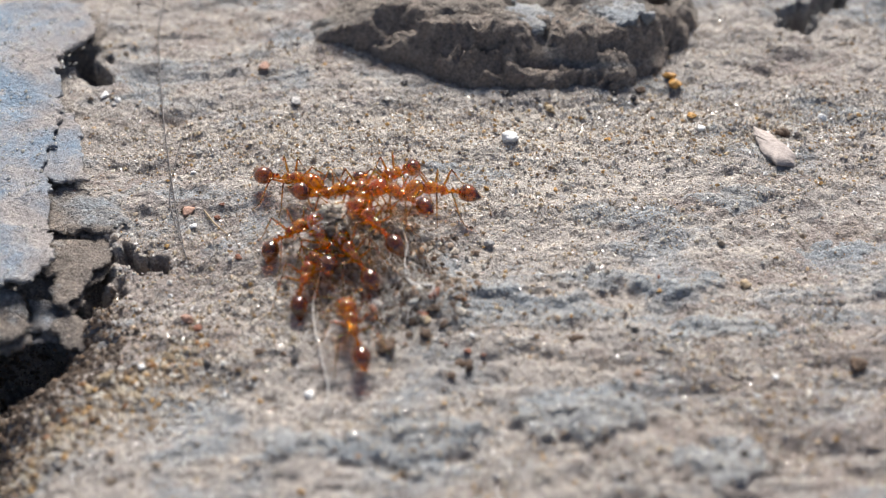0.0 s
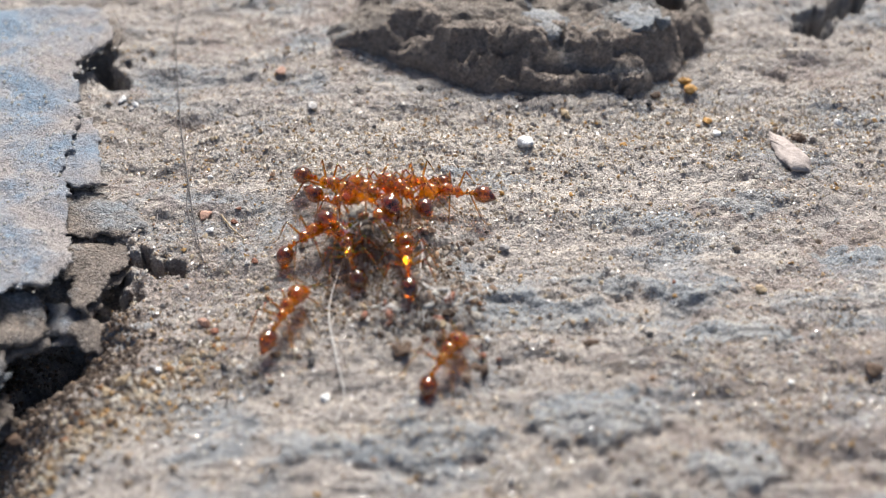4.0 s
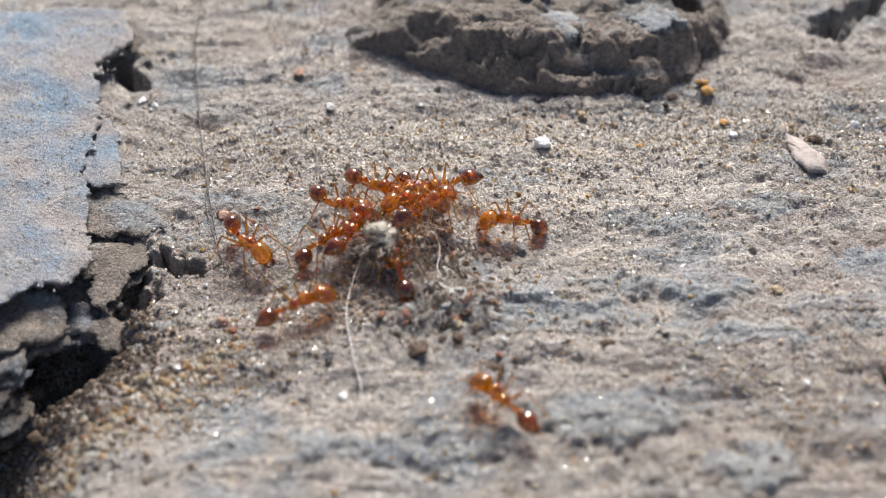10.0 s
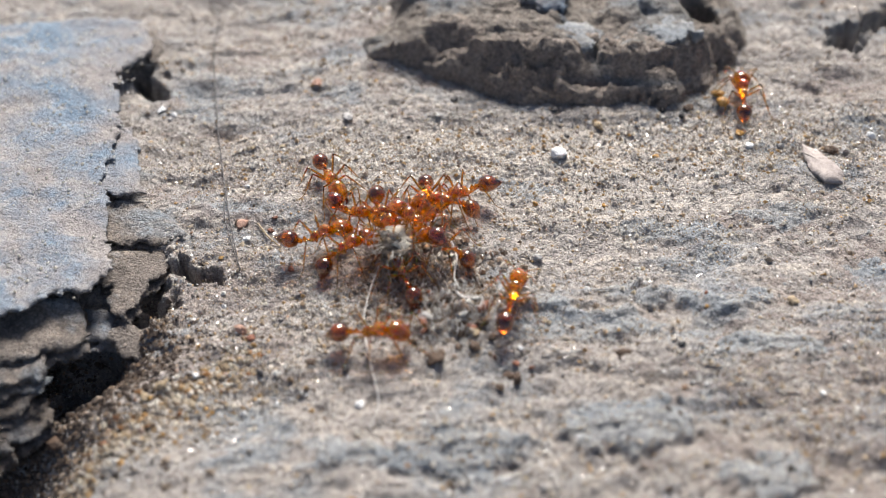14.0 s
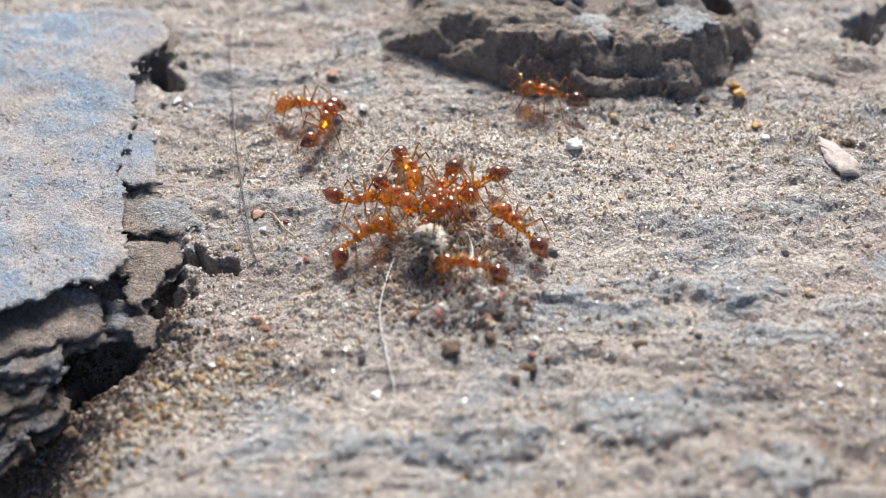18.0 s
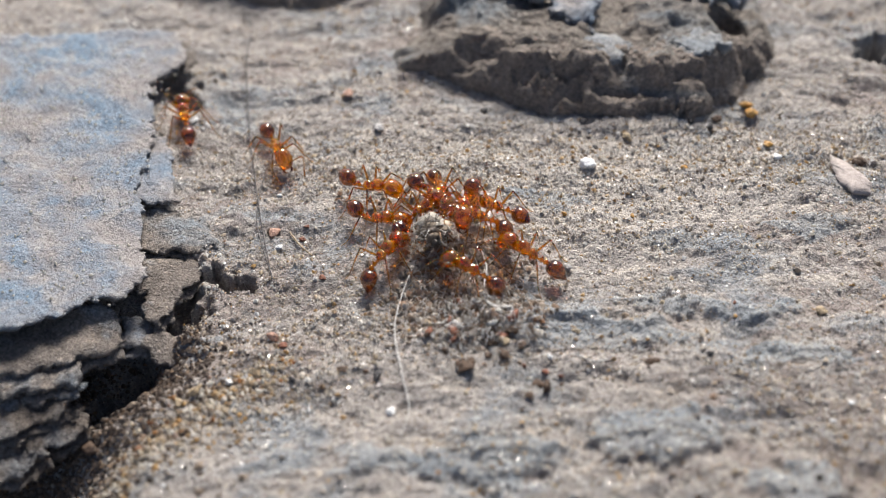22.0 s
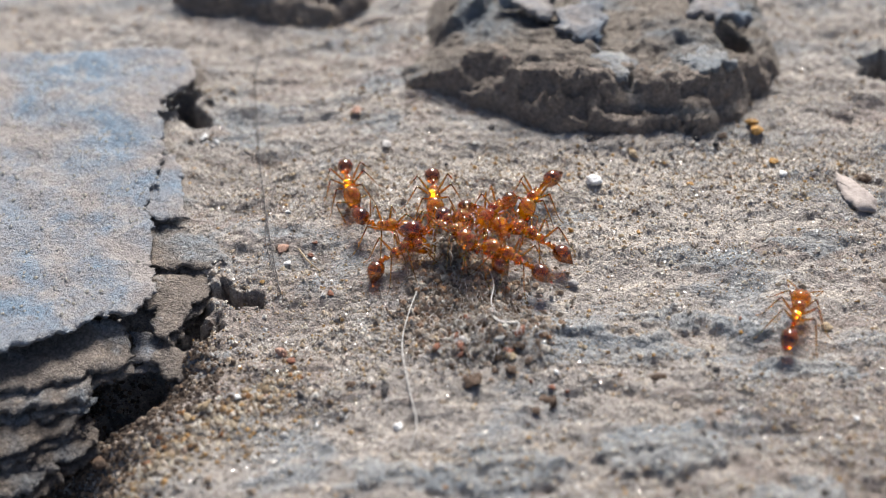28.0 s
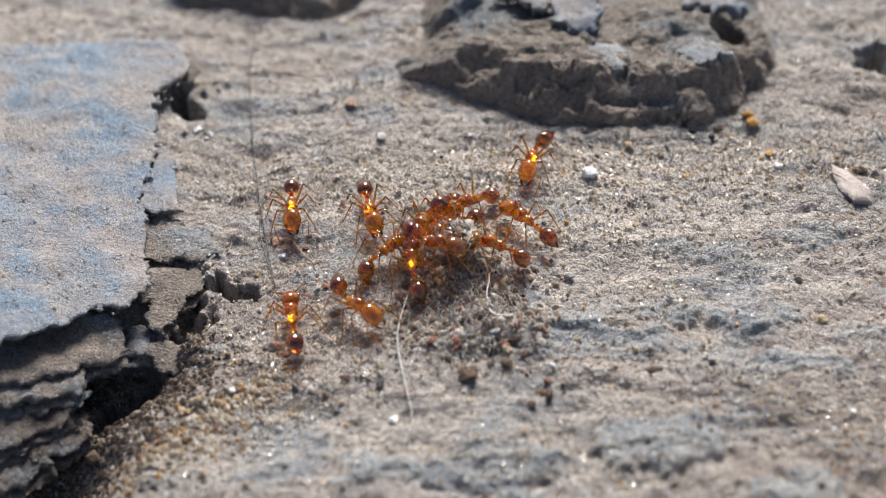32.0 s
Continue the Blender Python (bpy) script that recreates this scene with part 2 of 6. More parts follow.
def chitin(name, light, dark, bands=0.0, spread=1.0):
    """Polished amber ant skin that light soaks through: colour drifts from light to dark, with fine dark rings along the body where bands > 0."""
    m, tree, b = shader(name)
    at = space(tree)
    n = grain(tree, at, 1.5 * spread, 3, 0.55)
    c = mix(tree, ramp(tree, n, (0.38, grey(0)), (0.66, grey(1))), light, dark)
    if bands:
        w = tree.nodes.new("ShaderNodeTexWave")
        w.bands_direction = "X"
        w.inputs["Scale"].default_value, w.inputs["Distortion"].default_value = bands, 0.8
        link(tree, at, w.inputs["Vector"])
        c = mix(tree, ramp(tree, w.outputs["Fac"], (0.04, grey(0.8)), (0.3, grey(0))), c, tuple(v * 0.3 for v in dark))
    f = grain(tree, at, 22.0, 2, 0.5)
    link(tree, c, b.inputs["Base Color"])
    link(tree, ramp(tree, f, (0.3, grey(0.05)), (0.7, grey(0.1))), b.inputs["Roughness"])
    b.inputs["IOR"].default_value = 1.38
    b.inputs["Transmission Weight"].default_value = 0.9
    b.inputs["Coat Weight"].default_value, b.inputs["Coat Roughness"].default_value, b.inputs["Coat IOR"].default_value = 1.0, 0.05, 1.6
    b.inputs["Subsurface Weight"].default_value = 1.0
    b.inputs["Subsurface Radius"].default_value = (1.0, 0.32, 0.05)
    b.inputs["Subsurface Scale"].default_value = 0.55 * MM
    bump(tree, b, f, 0.002)
    return m


head_mat = chitin("ant_head", (0.96, 0.345, 0.001), (0.62, 0.135, 0.001))
body_mat = chitin("ant_body", (0.97, 0.385, 0.001), (0.7, 0.175, 0.001))
gaster_mat = chitin("ant_gaster", (0.62, 0.155, 0.001), (0.2, 0.036, 0.001), bands=0.62)
leg_mat = chitin("ant_leg", (0.75, 0.35, 0.035), (0.5, 0.18, 0.015), spread=2)
eye_mat = stone_material("ant_eye", (0.015, 0.012, 0.012), 0.2, 0, 0.2)
hair_mat = stone_material("dark_hair", (0.09, 0.08, 0.08), 0.35, 0, 0.3)
pale_hair_mat = stone_material("pale_fibre", (0.72, 0.7, 0.68), 0.4, 0.15, 0.2)
dirty_mat = stone_material("dirty_remains", (0.3, 0.235, 0.17), 0.65, 0.0, 0.6)
cream_mat = stone_material("cream_remains", (0.64, 0.59, 0.5), 0.4, 0.0, 0.45)
stripe_mat = stone_material("dark_remains", (0.13, 0.10, 0.08), 0.4, 0, 0.6)
husk_mat = stone_material("husk", (0.34, 0.2, 0.11), 0.6, 0, 0.5)
wing_mat = stone_material("pale_shell", (0.46, 0.42, 0.36), 0.35, 0.2, 0.3)
fluff_mat = stone_material("plant_fluff", (0.56, 0.54, 0.5), 0.8, 0.0, 0.35)
mica_mat = island_material("mica", ((0.0, (0.9, 0.9, 0.92)), (0.6, (0.75, 0.72, 0.68)), (1.0, (0.95, 0.9, 0.8))), (0.03, 0.1), 0.0)
mica_mat.node_tree.nodes["Principled BSDF"].inputs["Metallic"].default_value = 0.22


# ---- shaping ----
def lattice_hash(ix, iy, seed):
    n = (ix.astype(np.int64) * 374761393 + iy.astype(np.int64) * 668265263 + seed * 974634777) & 0xFFFFFFFF
    n = ((n ^ (n >> 13)) * 1274126177) & 0xFFFFFFFF
    n = ((n ^ (n >> 16)) * 668265263) & 0xFFFFFFFF
    return (n ^ (n >> 15)) / 4294967295.0


def soft_noise(x, y, seed=0):
    """Smooth noise from -1 to 1, one lump per unit."""
    x, y = np.asarray(x, float), np.asarray(y, float)
    ix, iy = np.floor(x), np.floor(y)
    u, v = x - ix, y - iy
    u, v = u * u * u * (u * (6 * u - 15) + 10), v * v * v * (v * (6 * v - 15) + 10)
    a, b = lattice_hash(ix, iy, seed), lattice_hash(ix + 1, iy, seed)
    c, d = lattice_hash(ix, iy + 1, seed), lattice_hash(ix + 1, iy + 1, seed)
    return 2 * (a + (b - a) * u + (c - a) * v + (a - b - c + d) * u * v) - 1


def layered(x, y, seed=0, octaves=4, gain=0.5, ridged=False):
    total, size = 0, 1.0
    for k in range(octaves):
        c, s = math.cos(0.7 * k), math.sin(0.7 * k)
        n = soft_noise((c * x - s * y) * 2**k, (s * x + c * y) * 2**k, seed + k)
        total, size = total + size * ((1 - 2 * np.abs(n)) if ridged else n), size * gain
    return total


def facets(x, y, seed, wide, deep, tilt=0.5):
    """Angular broken faces: each cell is a tilted plane of its own height, about -0.5 to 0.5."""
    u, v = x / wide, y / deep
    iu, iv = np.floor(u).astype(int), np.floor(v).astype(int)
    best, out = np.full(np.shape(u), 1e9), np.zeros(np.shape(u))
    for du in (-1, 0, 1):
        for dv in (-1, 0, 1):
            a, b = iu + du, iv + dv
            cu, cv = a + lattice_hash(a, b, seed), b + lattice_hash(a, b, seed + 1)
            d = (u - cu) ** 2 + (v - cv) ** 2
            z = lattice_hash(a, b, seed + 2) - 0.5 + tilt * ((lattice_hash(a, b, seed + 3) - 0.5) * (u - cu) + (lattice_hash(a, b, seed + 4) - 0.2) * (v - cv))
            near = d < best
            best, out = np.where(near, d, best), np.where(near, z, out)
    return out


def step(a, b, v):
    k = np.clip((np.asarray(v, float) - a) / (b - a), 0, 1)
    return k * k * (3 - 2 * k)


def blob(x, y, cx, cy, rx, ry):
    return np.exp(-(((x - cx) / rx) ** 2) - ((y - cy) / ry) ** 2)


def line_gap(x, y, points):
    """Distance from a broken line."""
    best = np.full(np.shape(x), 1e9)
    for (ax, ay), (bx, by) in zip(points, points[1:]):
        dx, dy = bx - ax, by - ay
        k = np.clip(((x - ax) * dx + (y - ay) * dy) / (dx * dx + dy * dy), 0, 1)
        best = np.minimum(best, np.hypot(x - ax - k * dx, y - ay - k * dy))
    return best


def lie(x, y):
    """The broad lie of the stone, in millimetres."""
    h = 0.45 * step(2, 12, x) * step(1, -8, y) - 0.55 * step(-3, -9, x) - 0.35 * blob(x, y, -8, -3, 4, 3)
    h = h + 0.6 * blob(x, y, -1.0, -0.2, 2.2, 1.5) + 0.25 * blob(x, y, 0.2, -3.6, 2.6, 1.2)
    h = h - 0.62 * np.minimum(np.maximum(-4.8 - y, 0), 7) * step(-11.5, -16.5, x)
    return h + 0.2 * layered(x / 7, y / 4, 11, 2)


def cracks(x, y):
    wob = 0.36 * layered(x * 1.3, y * 1.3, 71, 4, 0.6)
    d1 = line_gap(x + wob, y - wob, ((-13.3, 0.5), (-12.3, 0.3), (-10.9, -0.2), (-10.0, -0.9), (-9.4, -0.7)))
    d2 = line_gap(x + wob, y + wob, ((-11.0, -0.1), (-10.7, 0.5)))
    d3 = line_gap(x - wob, y + wob, ((-12.3, 0.1), (-11.9, -1.5), (-12.6, -3.0), (-13.8, -3.9), (-15.0, -5.4)))
    d4 = line_gap(x + wob, y + wob, ((-14.9, 12.0), (-13.7, 11.2)))
    deep = 2.0 * step(0.36, 0.15, d1) + 1.4 * step(0.28, 0.1, d2) + 1.5 * step(1.0, 0.4, d3) + 1.8 * step(0.85, 0.4, d4)
    deep = deep + 3.6 * blob(x, y, -17.5, -3.8, 4.0, 2.4) + 2.2 * blob(x, y, -13.8, -4.2, 1.2, 1.4) + 1.6 * blob(x, y, -17, -8.6, 3.6, 2.6)
    deep = deep + 0.55 * blob(x, y, -9.9, 8.0, 1.1, 0.45) + 0.4 * blob(x, y, -11.4, 11.0, 1.2, 0.6)
    pit = 2.6 * step(1.1, 0.8, np.hypot((x - 12.4) / 0.95, (y - 17.6) / 1.0)) + 2.0 * step(0.8, 0.35, line_gap(x + wob, y - wob, ((18.7, 14.4), (19.9, 15.5), (22.5, 17.2)))) + 0.5 * blob(x, y, 18.0, 10.9, 1.8, 0.9)
    return deep + pit


SCALES = ((2.7, -3.6, 1.9, 1.1, 0.3), (5.9, -4.1, 2.3, 0.8, 0.24), (7.4, -2.6, 2.4, 0.42, 0.24), (10.8, -2.9, 2.2, 0.45, 0.16), (6.3, -8.9, 2.9, 1.25, 0.5),
          (0.2, -9.8, 2.2, 1.0, 0.3), (12.0, -5.0, 1.8, 0.7, 0.18), (8.6, 1.2, 2.3, 0.6, 0.07), (3.0, 4.0, 1.6, 0.6, 0.05), (13.5, 2.2, 2.2, 0.7, 0.07),
          (-11.9, -3.7, 1.2, 0.7, 0.3), (-3.6, -9.9, 1.7, 0.8, 0.2), (10.8, -11.0, 1.9, 0.9, 0.3), (17.5, -1.0, 1.8, 0.6, 0.1))


def scales(x, y):
    """Low ragged blue-grey scales of the stone: how far a place lies on one, and the height it adds."""
    jx = x + 0.55 * layered(x / 1.3, y / 0.9, 131, 4, 0.65)
    jy = y + 0.32 * layered(x / 1.1, y / 0.8, 137, 4, 0.65)
    on, high = np.zeros(np.shape(x)), np.zeros(np.shape(x))
    for cx, cy, rx, ry, rise in SCALES:
        e = np.hypot((jx - cx) / rx, (jy - cy) / ry)
        on = np.maximum(on, step(1.1, 0.85, e))
        high = np.maximum(high, rise * (0.55 * step(1.12, 0.9, e) + 0.45 * step(1.1, 0.2, e)))
    return on, high


def relief(x, y):
    """The stone's surface, in millimetres."""
    on, high = scales(x, y)
    h = lie(x, y) - cracks(x, y) + high + 0.12 * on * facets(x, y, 97, 1.1, 0.5)
    terrace = layered(x / 4.2, y / 1.5, 21, 3)
    h = h + 0.07 * (step(-0.12, 0.12, terrace) + step(0.35, 0.5, terrace) - 0.5)
    edge = y + 3.1 + 0.5 * layered(x / 2.2, x * 0, 5, 3) + 0.06 * (x - 6)
    h = h + 0.16 * step(2.2, 3.2, x) * step(12, 9.5, x) * (step(-0.12, 0.12, edge) - 1) * step(-2.2, -0.4, edge)
    edge = y + 7.6 + 0.6 * layered(x / 3.2, x * 0, 9, 3)
    h = h + 0.13 * step(3.5, 5, x) * step(14, 11, x) * (step(-0.15, 0.15, edge) - 1) * step(-2.4, -0.5, edge)
    h = h + 0.13 * layered(x / 1.5, y / 0.9, 31, 3) + 0.1 * facets(x + 0.3 * terrace, y, 91, 1.7, 0.7) * step(-3, 2, x) + 0.05 * facets(x, y + 0.2 * terrace, 95, 0.6, 0.35) + 0.035 * layered(x / 0.55, y / 0.42, 41, 2, 0.6, True)
    return h + 0.034 * layered(x / 0.19, y / 0.18, 51, 1)


def level(x, y):
    return float(relief(np.array([float(x)]), np.array([float(y)]))[0])


def mesh_of(name, verts, faces, material, smooth=True):
    me = bpy.data.meshes.new(name)
    me.from_pydata([tuple(v) for v in (np.asarray(verts, float) * MM).tolist()], [], faces)
    me.materials.append(material)
    if smooth:
        me.shade_smooth()
    return me


def place(ob, parent=None, label=""):
    if parent:
        ob.parent = parent
    return tagged(ob, label)


def sheet(xs, ys, z):
    """A grid mesh's points and quads."""
    ny, nx = z.shape
    gx, gy = np.meshgrid(xs, ys)
    verts = np.stack([gx, gy, z], -1).reshape(-1, 3)
    i = (np.arange(ny - 1)[:, None] * nx + np.arange(nx - 1)[None]).ravel()
    return verts, np.stack([i, i + 1, i + nx + 1, i + nx], 1).tolist()


def spaced(a, b, inner, outer):
    """Even steps from a to b, growing outside to reach the outer distance."""
    mid = np.arange(a, b, inner)
    grow = inner * np.cumsum(1.35 ** np.arange(1, 60))
    grow = grow[: int(np.searchsorted(grow, outer)) + 1]
    return np.concatenate([a - grow[::-1], mid, mid[-1] + grow])


# ---- the stone ----
xs, ys = spaced(-27, 25.5, 0.085, 900), spaced(-13.5, 22.5, 0.085, 900)
gx, gy = np.meshgrid(xs, ys)
verts, faces = sheet(xs, ys, relief(gx, gy))
ground = new("ground", mesh_of("ground", verts, faces, ground_mat))
ground.data.materials.append(blue_mat)
bare = scales(gx, gy)[0] + 0.3 * layered(gx / 0.5, gy / 0.35, 141, 3, 0.7) > 0.58
ground.data.materials.append(plum_mat)
brown = 1.2 * blob(gx, gy, 16, -9, 8.5, 5.0) + 0.9 * blob(gx, gy, 18.5, 11, 2.6, 1.5) + 0.9 * blob(gx, gy, -9.5, 1.0, 3.4, 6.0) + 0.75 * blob(gx, gy, -4, 14.5, 6, 4) + 0.7 * blob(gx, gy, 17.5, 0, 5, 4) + 0.7 * blob(gx, gy, -9, -5, 4, 2) + 0.55 * layered(gx / 1.6, gy / 0.8, 151, 5, 0.7) > 0.6
ground.data.materials.append(film_mat)
filmed = 1.15 * blob(gx, gy, 5, 6, 9, 3.0) + 0.8 * blob(gx, gy, 5, 2.2, 6, 2.2) + 0.7 * blob(gx, gy, -2.5, 5.5, 4, 1.8) + 0.5 * layered(gx / 1.4, gy / 0.7, 161, 5, 0.7) > 0.55
near = (np.abs(gx) < 27) & (gy > -14) & (gy < 23)
kind_of = np.where(near, np.where(bare, 1, np.where(filmed, 3, np.where(brown, 2, 0))), 0)[:-1, :-1]
ground.data.polygons.foreach_set("material_index", kind_of.ravel().astype(np.int32))
tagged(ground, "weathered grey-brown stone surface with sandy film and bluish patches", "ground", kind="structure")


def rim(points, wobble, seed, per=0.12):
    """A closed ragged outline through the given corners."""
    out = []
    n = len(points)
    for k in range(n):
        a, b = np.array(points[k]), np.array(points[(k + 1) % n])
        m = max(2, int(np.hypot(*(b - a)) / per))
        for j in range(m):
            out.append(a + (b - a) * j / m)
    out = np.array(out)
    out[:, 0] += wobble * (layered(out[:, 0] * 1.9, out[:, 1] * 1.9, seed, 4, 0.72) + 0.35 * layered(out[:, 0] * 6, out[:, 1] * 6, seed + 2, 2))
    out[:, 1] += wobble * (layered(out[:, 0] * 1.9 + 9, out[:, 1] * 1.9, seed + 7, 4, 0.72) + 0.35 * layered(out[:, 0] * 6, out[:, 1] * 6, seed + 4, 2))
    return out


def slab(name, points, top, thick, material, seed, wobble=0.16, rough=0.12, label="", parent=None):
    """A thin broken plate: ragged outline, uneven top that follows top(x, y), a thick broken edge and an underside."""
    out = rim(points, wobble, seed)
    lo, hi = out.min(0), out.max(0)
    bm = bmesh.new()
    ring = [bm.verts.new((x, y, 0)) for x, y in out]
    face = bm.faces.new(ring)
    if face.normal.z < 0:
        face.normal_flip()
    # cut by lines both ways, so that the top can be uneven
    cell = 0.22
    for axis in (0, 1):
        for v in np.arange(lo[axis] + cell, hi[axis], cell):
            co, no = [0, 0, 0], [0, 0, 0]
            co[axis], no[axis] = v, 1
            bmesh.ops.bisect_plane(bm, geom=bm.verts[:] + bm.edges[:] + bm.faces[:], dist=1e-5, plane_co=co, plane_no=no)
    bmesh.ops.triangulate(bm, faces=bm.faces[:])
    bm.verts.index_update()
    xy = np.array([v.co[:2] for v in bm.verts])
    flat = [[v.index for v in f.verts] for f in bm.faces]
    edge = [(e.verts[0].index, e.verts[1].index, e.link_faces[0]) for e in bm.edges if len(e.link_faces) == 1]
    sides = []
    for a, b, f in edge:
        order = [v.index for v in f.verts]
        sides.append((b, a) if order[(order.index(a) + 1) % 3] == b else (a, b))
    bm.free()
    n = len(xy)
    rimset = np.zeros(n, bool)
    for a, b in sides:
        rimset[[a, b]] = True
    z = top(xy[:, 0], xy[:, 1]) + rough * layered(xy[:, 0] / 1.5, xy[:, 1] / 1.1, seed + 3, 4, 0.55)
    z = z + 0.03 * layered(xy[:, 0] / 0.25, xy[:, 1] / 0.22, seed + 5, 1)
    z[rimset] -= 0.05
    t = thick * (0.8 + 0.35 * layered(xy[:, 0] / 0.8, xy[:, 1] / 0.8, seed + 4, 2))
    # three rings down the broken edge: proud, recessed, proud
    c = xy.mean(0)
    inward = (c - xy) / np.maximum(np.hypot(*(c - xy).T), 1e-6)[:, None]
    mid = xy + inward * (0.10 * layered(xy[:, 0] * 3, xy[:, 1] * 3, seed + 8, 2)[:, None] + 0.04)
    low = xy + inward * 0.22
    verts = np.concatenate([np.c_[xy, z], np.c_[mid, z - 0.45 * t], np.c_[low, z - t]])
    faces = flat + [[i + 2 * n for i in reversed(f)] for f in flat]
    for a, b in sides:
        faces += [[a, b, b + n, a + n], [a + n, b + n, b + 2 * n, a + 2 * n]]
    ob = new(name, mesh_of(name, verts, faces, material))
    ob.parent = parent
    return tagged(ob, label)


great_flake = tagged(new("rock_flake"), "large thin slate-blue and grey rock flake peeling off the stone", "rock flake", "peeling flakes of the stone")
slab("plate", ((-60, 17), (-40, 16.5), (-23.9, 14.6), (-19.9, 15.1), (-15.7, 15.5), (-14.7, 14.9), (-14.1, 13.3), (-14.4, 12.3), (-15.2, 11.1),
                    (-15.1, 9.6), (-14.8, 8.7), (-14.5, 7.4), (-14.6, 5.0), (-14.4, 3.3), (-14.1, 2.4), (-13.8, 0.0), (-13.3, -1.2),
                    (-13.7, -2.3), (-14.7, -2.3), (-16.4, -3.3), (-18.4, -4.5), (-22, -5.8), (-30, -7.6), (-60, -12)),
     lambda x, y: 0.42 + 0.25 * step(-2, 13, y) + 0.02 * np.maximum(-14 - x, 0) + 0 * x, 0.28, flake_mat, 3, 0.17,
     0.1, "thin slate-blue and grey plate", great_flake)
slab("corner_plate", ((-15.4, 6.5), (-15.1, 7.6), (-13.9, 7.4), (-13.45, 6.2), (-13.35, 5.0), (-12.75, 3.5), (-13.9, 3.2), (-15.1, 3.6), (-15.4, 5.0)),
     lambda x, y: 0.37 - 0.12 * np.maximum(x + 14, 0) + 0.03 * (y - 3.5), 0.3, flake_mat, 8, 0.12, 0.06, "cracked grey corner plate", great_flake)
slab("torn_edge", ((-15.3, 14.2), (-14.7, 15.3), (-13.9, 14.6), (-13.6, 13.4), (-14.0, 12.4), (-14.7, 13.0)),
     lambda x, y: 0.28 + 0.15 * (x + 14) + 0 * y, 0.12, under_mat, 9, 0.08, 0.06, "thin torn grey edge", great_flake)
for corners, high, seed, label in (
        (((-15.3, 2.7), (-13.6, 3.5), (-12.5, 3.0), (-11.4, 2.4), (-11.0, 1.3), (-11.6, 0.8), (-12.6, 1.0), (-13.6, 0.7), (-15.3, 0.9)), -0.14, 14,
         "small grey-brown rock flake under the large flake"),
        (((-15.0, 0.9), (-13.4, 0.65), (-12.3, 0.95), (-11.5, 0.6), (-11.7, -0.8), (-12.2, -1.8), (-12.7, -2.9), (-13.3, -2.8), (-13.5, -1.4), (-14.5, -0.8)), -0.45, 17,
         "small torn grey-brown rock flake at the rim of the crack")):
    it = tagged(new("rock_flake"), label, "rock flake", "peeling flakes of the stone")
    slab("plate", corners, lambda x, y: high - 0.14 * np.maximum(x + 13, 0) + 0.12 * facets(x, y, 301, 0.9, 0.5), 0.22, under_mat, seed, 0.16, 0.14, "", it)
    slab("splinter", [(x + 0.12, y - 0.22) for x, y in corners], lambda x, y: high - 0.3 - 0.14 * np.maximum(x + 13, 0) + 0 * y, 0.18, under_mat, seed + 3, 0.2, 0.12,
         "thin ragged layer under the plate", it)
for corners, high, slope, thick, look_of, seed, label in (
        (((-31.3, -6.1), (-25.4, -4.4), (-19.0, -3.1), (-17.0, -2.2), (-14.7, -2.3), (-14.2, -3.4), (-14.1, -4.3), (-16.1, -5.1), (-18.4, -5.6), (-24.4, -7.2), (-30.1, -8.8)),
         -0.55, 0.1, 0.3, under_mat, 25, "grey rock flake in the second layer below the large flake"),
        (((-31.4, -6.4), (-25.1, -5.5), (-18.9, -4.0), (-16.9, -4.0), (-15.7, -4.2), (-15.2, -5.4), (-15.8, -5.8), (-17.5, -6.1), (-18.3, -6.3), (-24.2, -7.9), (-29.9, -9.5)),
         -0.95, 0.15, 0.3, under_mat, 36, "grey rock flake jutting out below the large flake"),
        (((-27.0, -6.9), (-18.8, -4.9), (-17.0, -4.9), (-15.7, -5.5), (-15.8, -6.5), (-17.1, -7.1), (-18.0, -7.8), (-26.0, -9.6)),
         -1.55, 0.2, 0.3, hollow_shade_mat, 58, "grey rock flake in the lowest layer, darkened for its shade"),
        (((-20.5, -7.5), (-18.1, -6.6), (-16.7, -5.8), (-15.4, -5.9), (-14.9, -6.7), (-15.7, -7.5), (-17.3, -8.0), (-20.1, -8.8)), -2.2, 0.25, 0.25, hollow_shade_mat, 201,
         "thin brown rock flake stacked in the hollow, darkened for its shade"),
        (((-20.3, -8.5), (-18.4, -7.5), (-17.0, -7.1), (-16.3, -7.9), (-17.2, -8.7), (-19.9, -9.8)), -2.6, 0.25, 0.25, hollow_shade_mat, 211, "thin brown rock flake stacked in the hollow, darkened for its shade"),
        (((-14.5, -2.0), (-13.3, -2.0), (-12.8, -3.3), (-13.2, -3.7), (-14.2, -3.5)), -1.15, 0.1, 0.25, flake_mat, 221, "small blue-grey rock flake hanging over the hollow"),
        # a bluish flake whose shade is put into its colour by the darker stone
        (((-13.0, -2.8), (-11.6, -3.0), (-10.8, -3.8), (-11.4, -4.5), (-12.4, -4.5), (-13.2, -3.7)), -1.0, 0.15, 0.35, under_mat, 47, "small bluish rock flake lying in the hollow, coloured darker for its shade")):
    it = tagged(new("rock_flake"), label, "rock flake", "peeling flakes of the stone")
    mid = np.mean(corners, 0)[1]
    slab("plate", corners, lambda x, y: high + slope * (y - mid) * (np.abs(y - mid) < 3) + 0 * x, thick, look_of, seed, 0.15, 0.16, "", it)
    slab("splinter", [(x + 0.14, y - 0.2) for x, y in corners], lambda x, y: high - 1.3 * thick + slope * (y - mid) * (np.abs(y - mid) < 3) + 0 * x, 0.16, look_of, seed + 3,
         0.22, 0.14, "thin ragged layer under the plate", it)


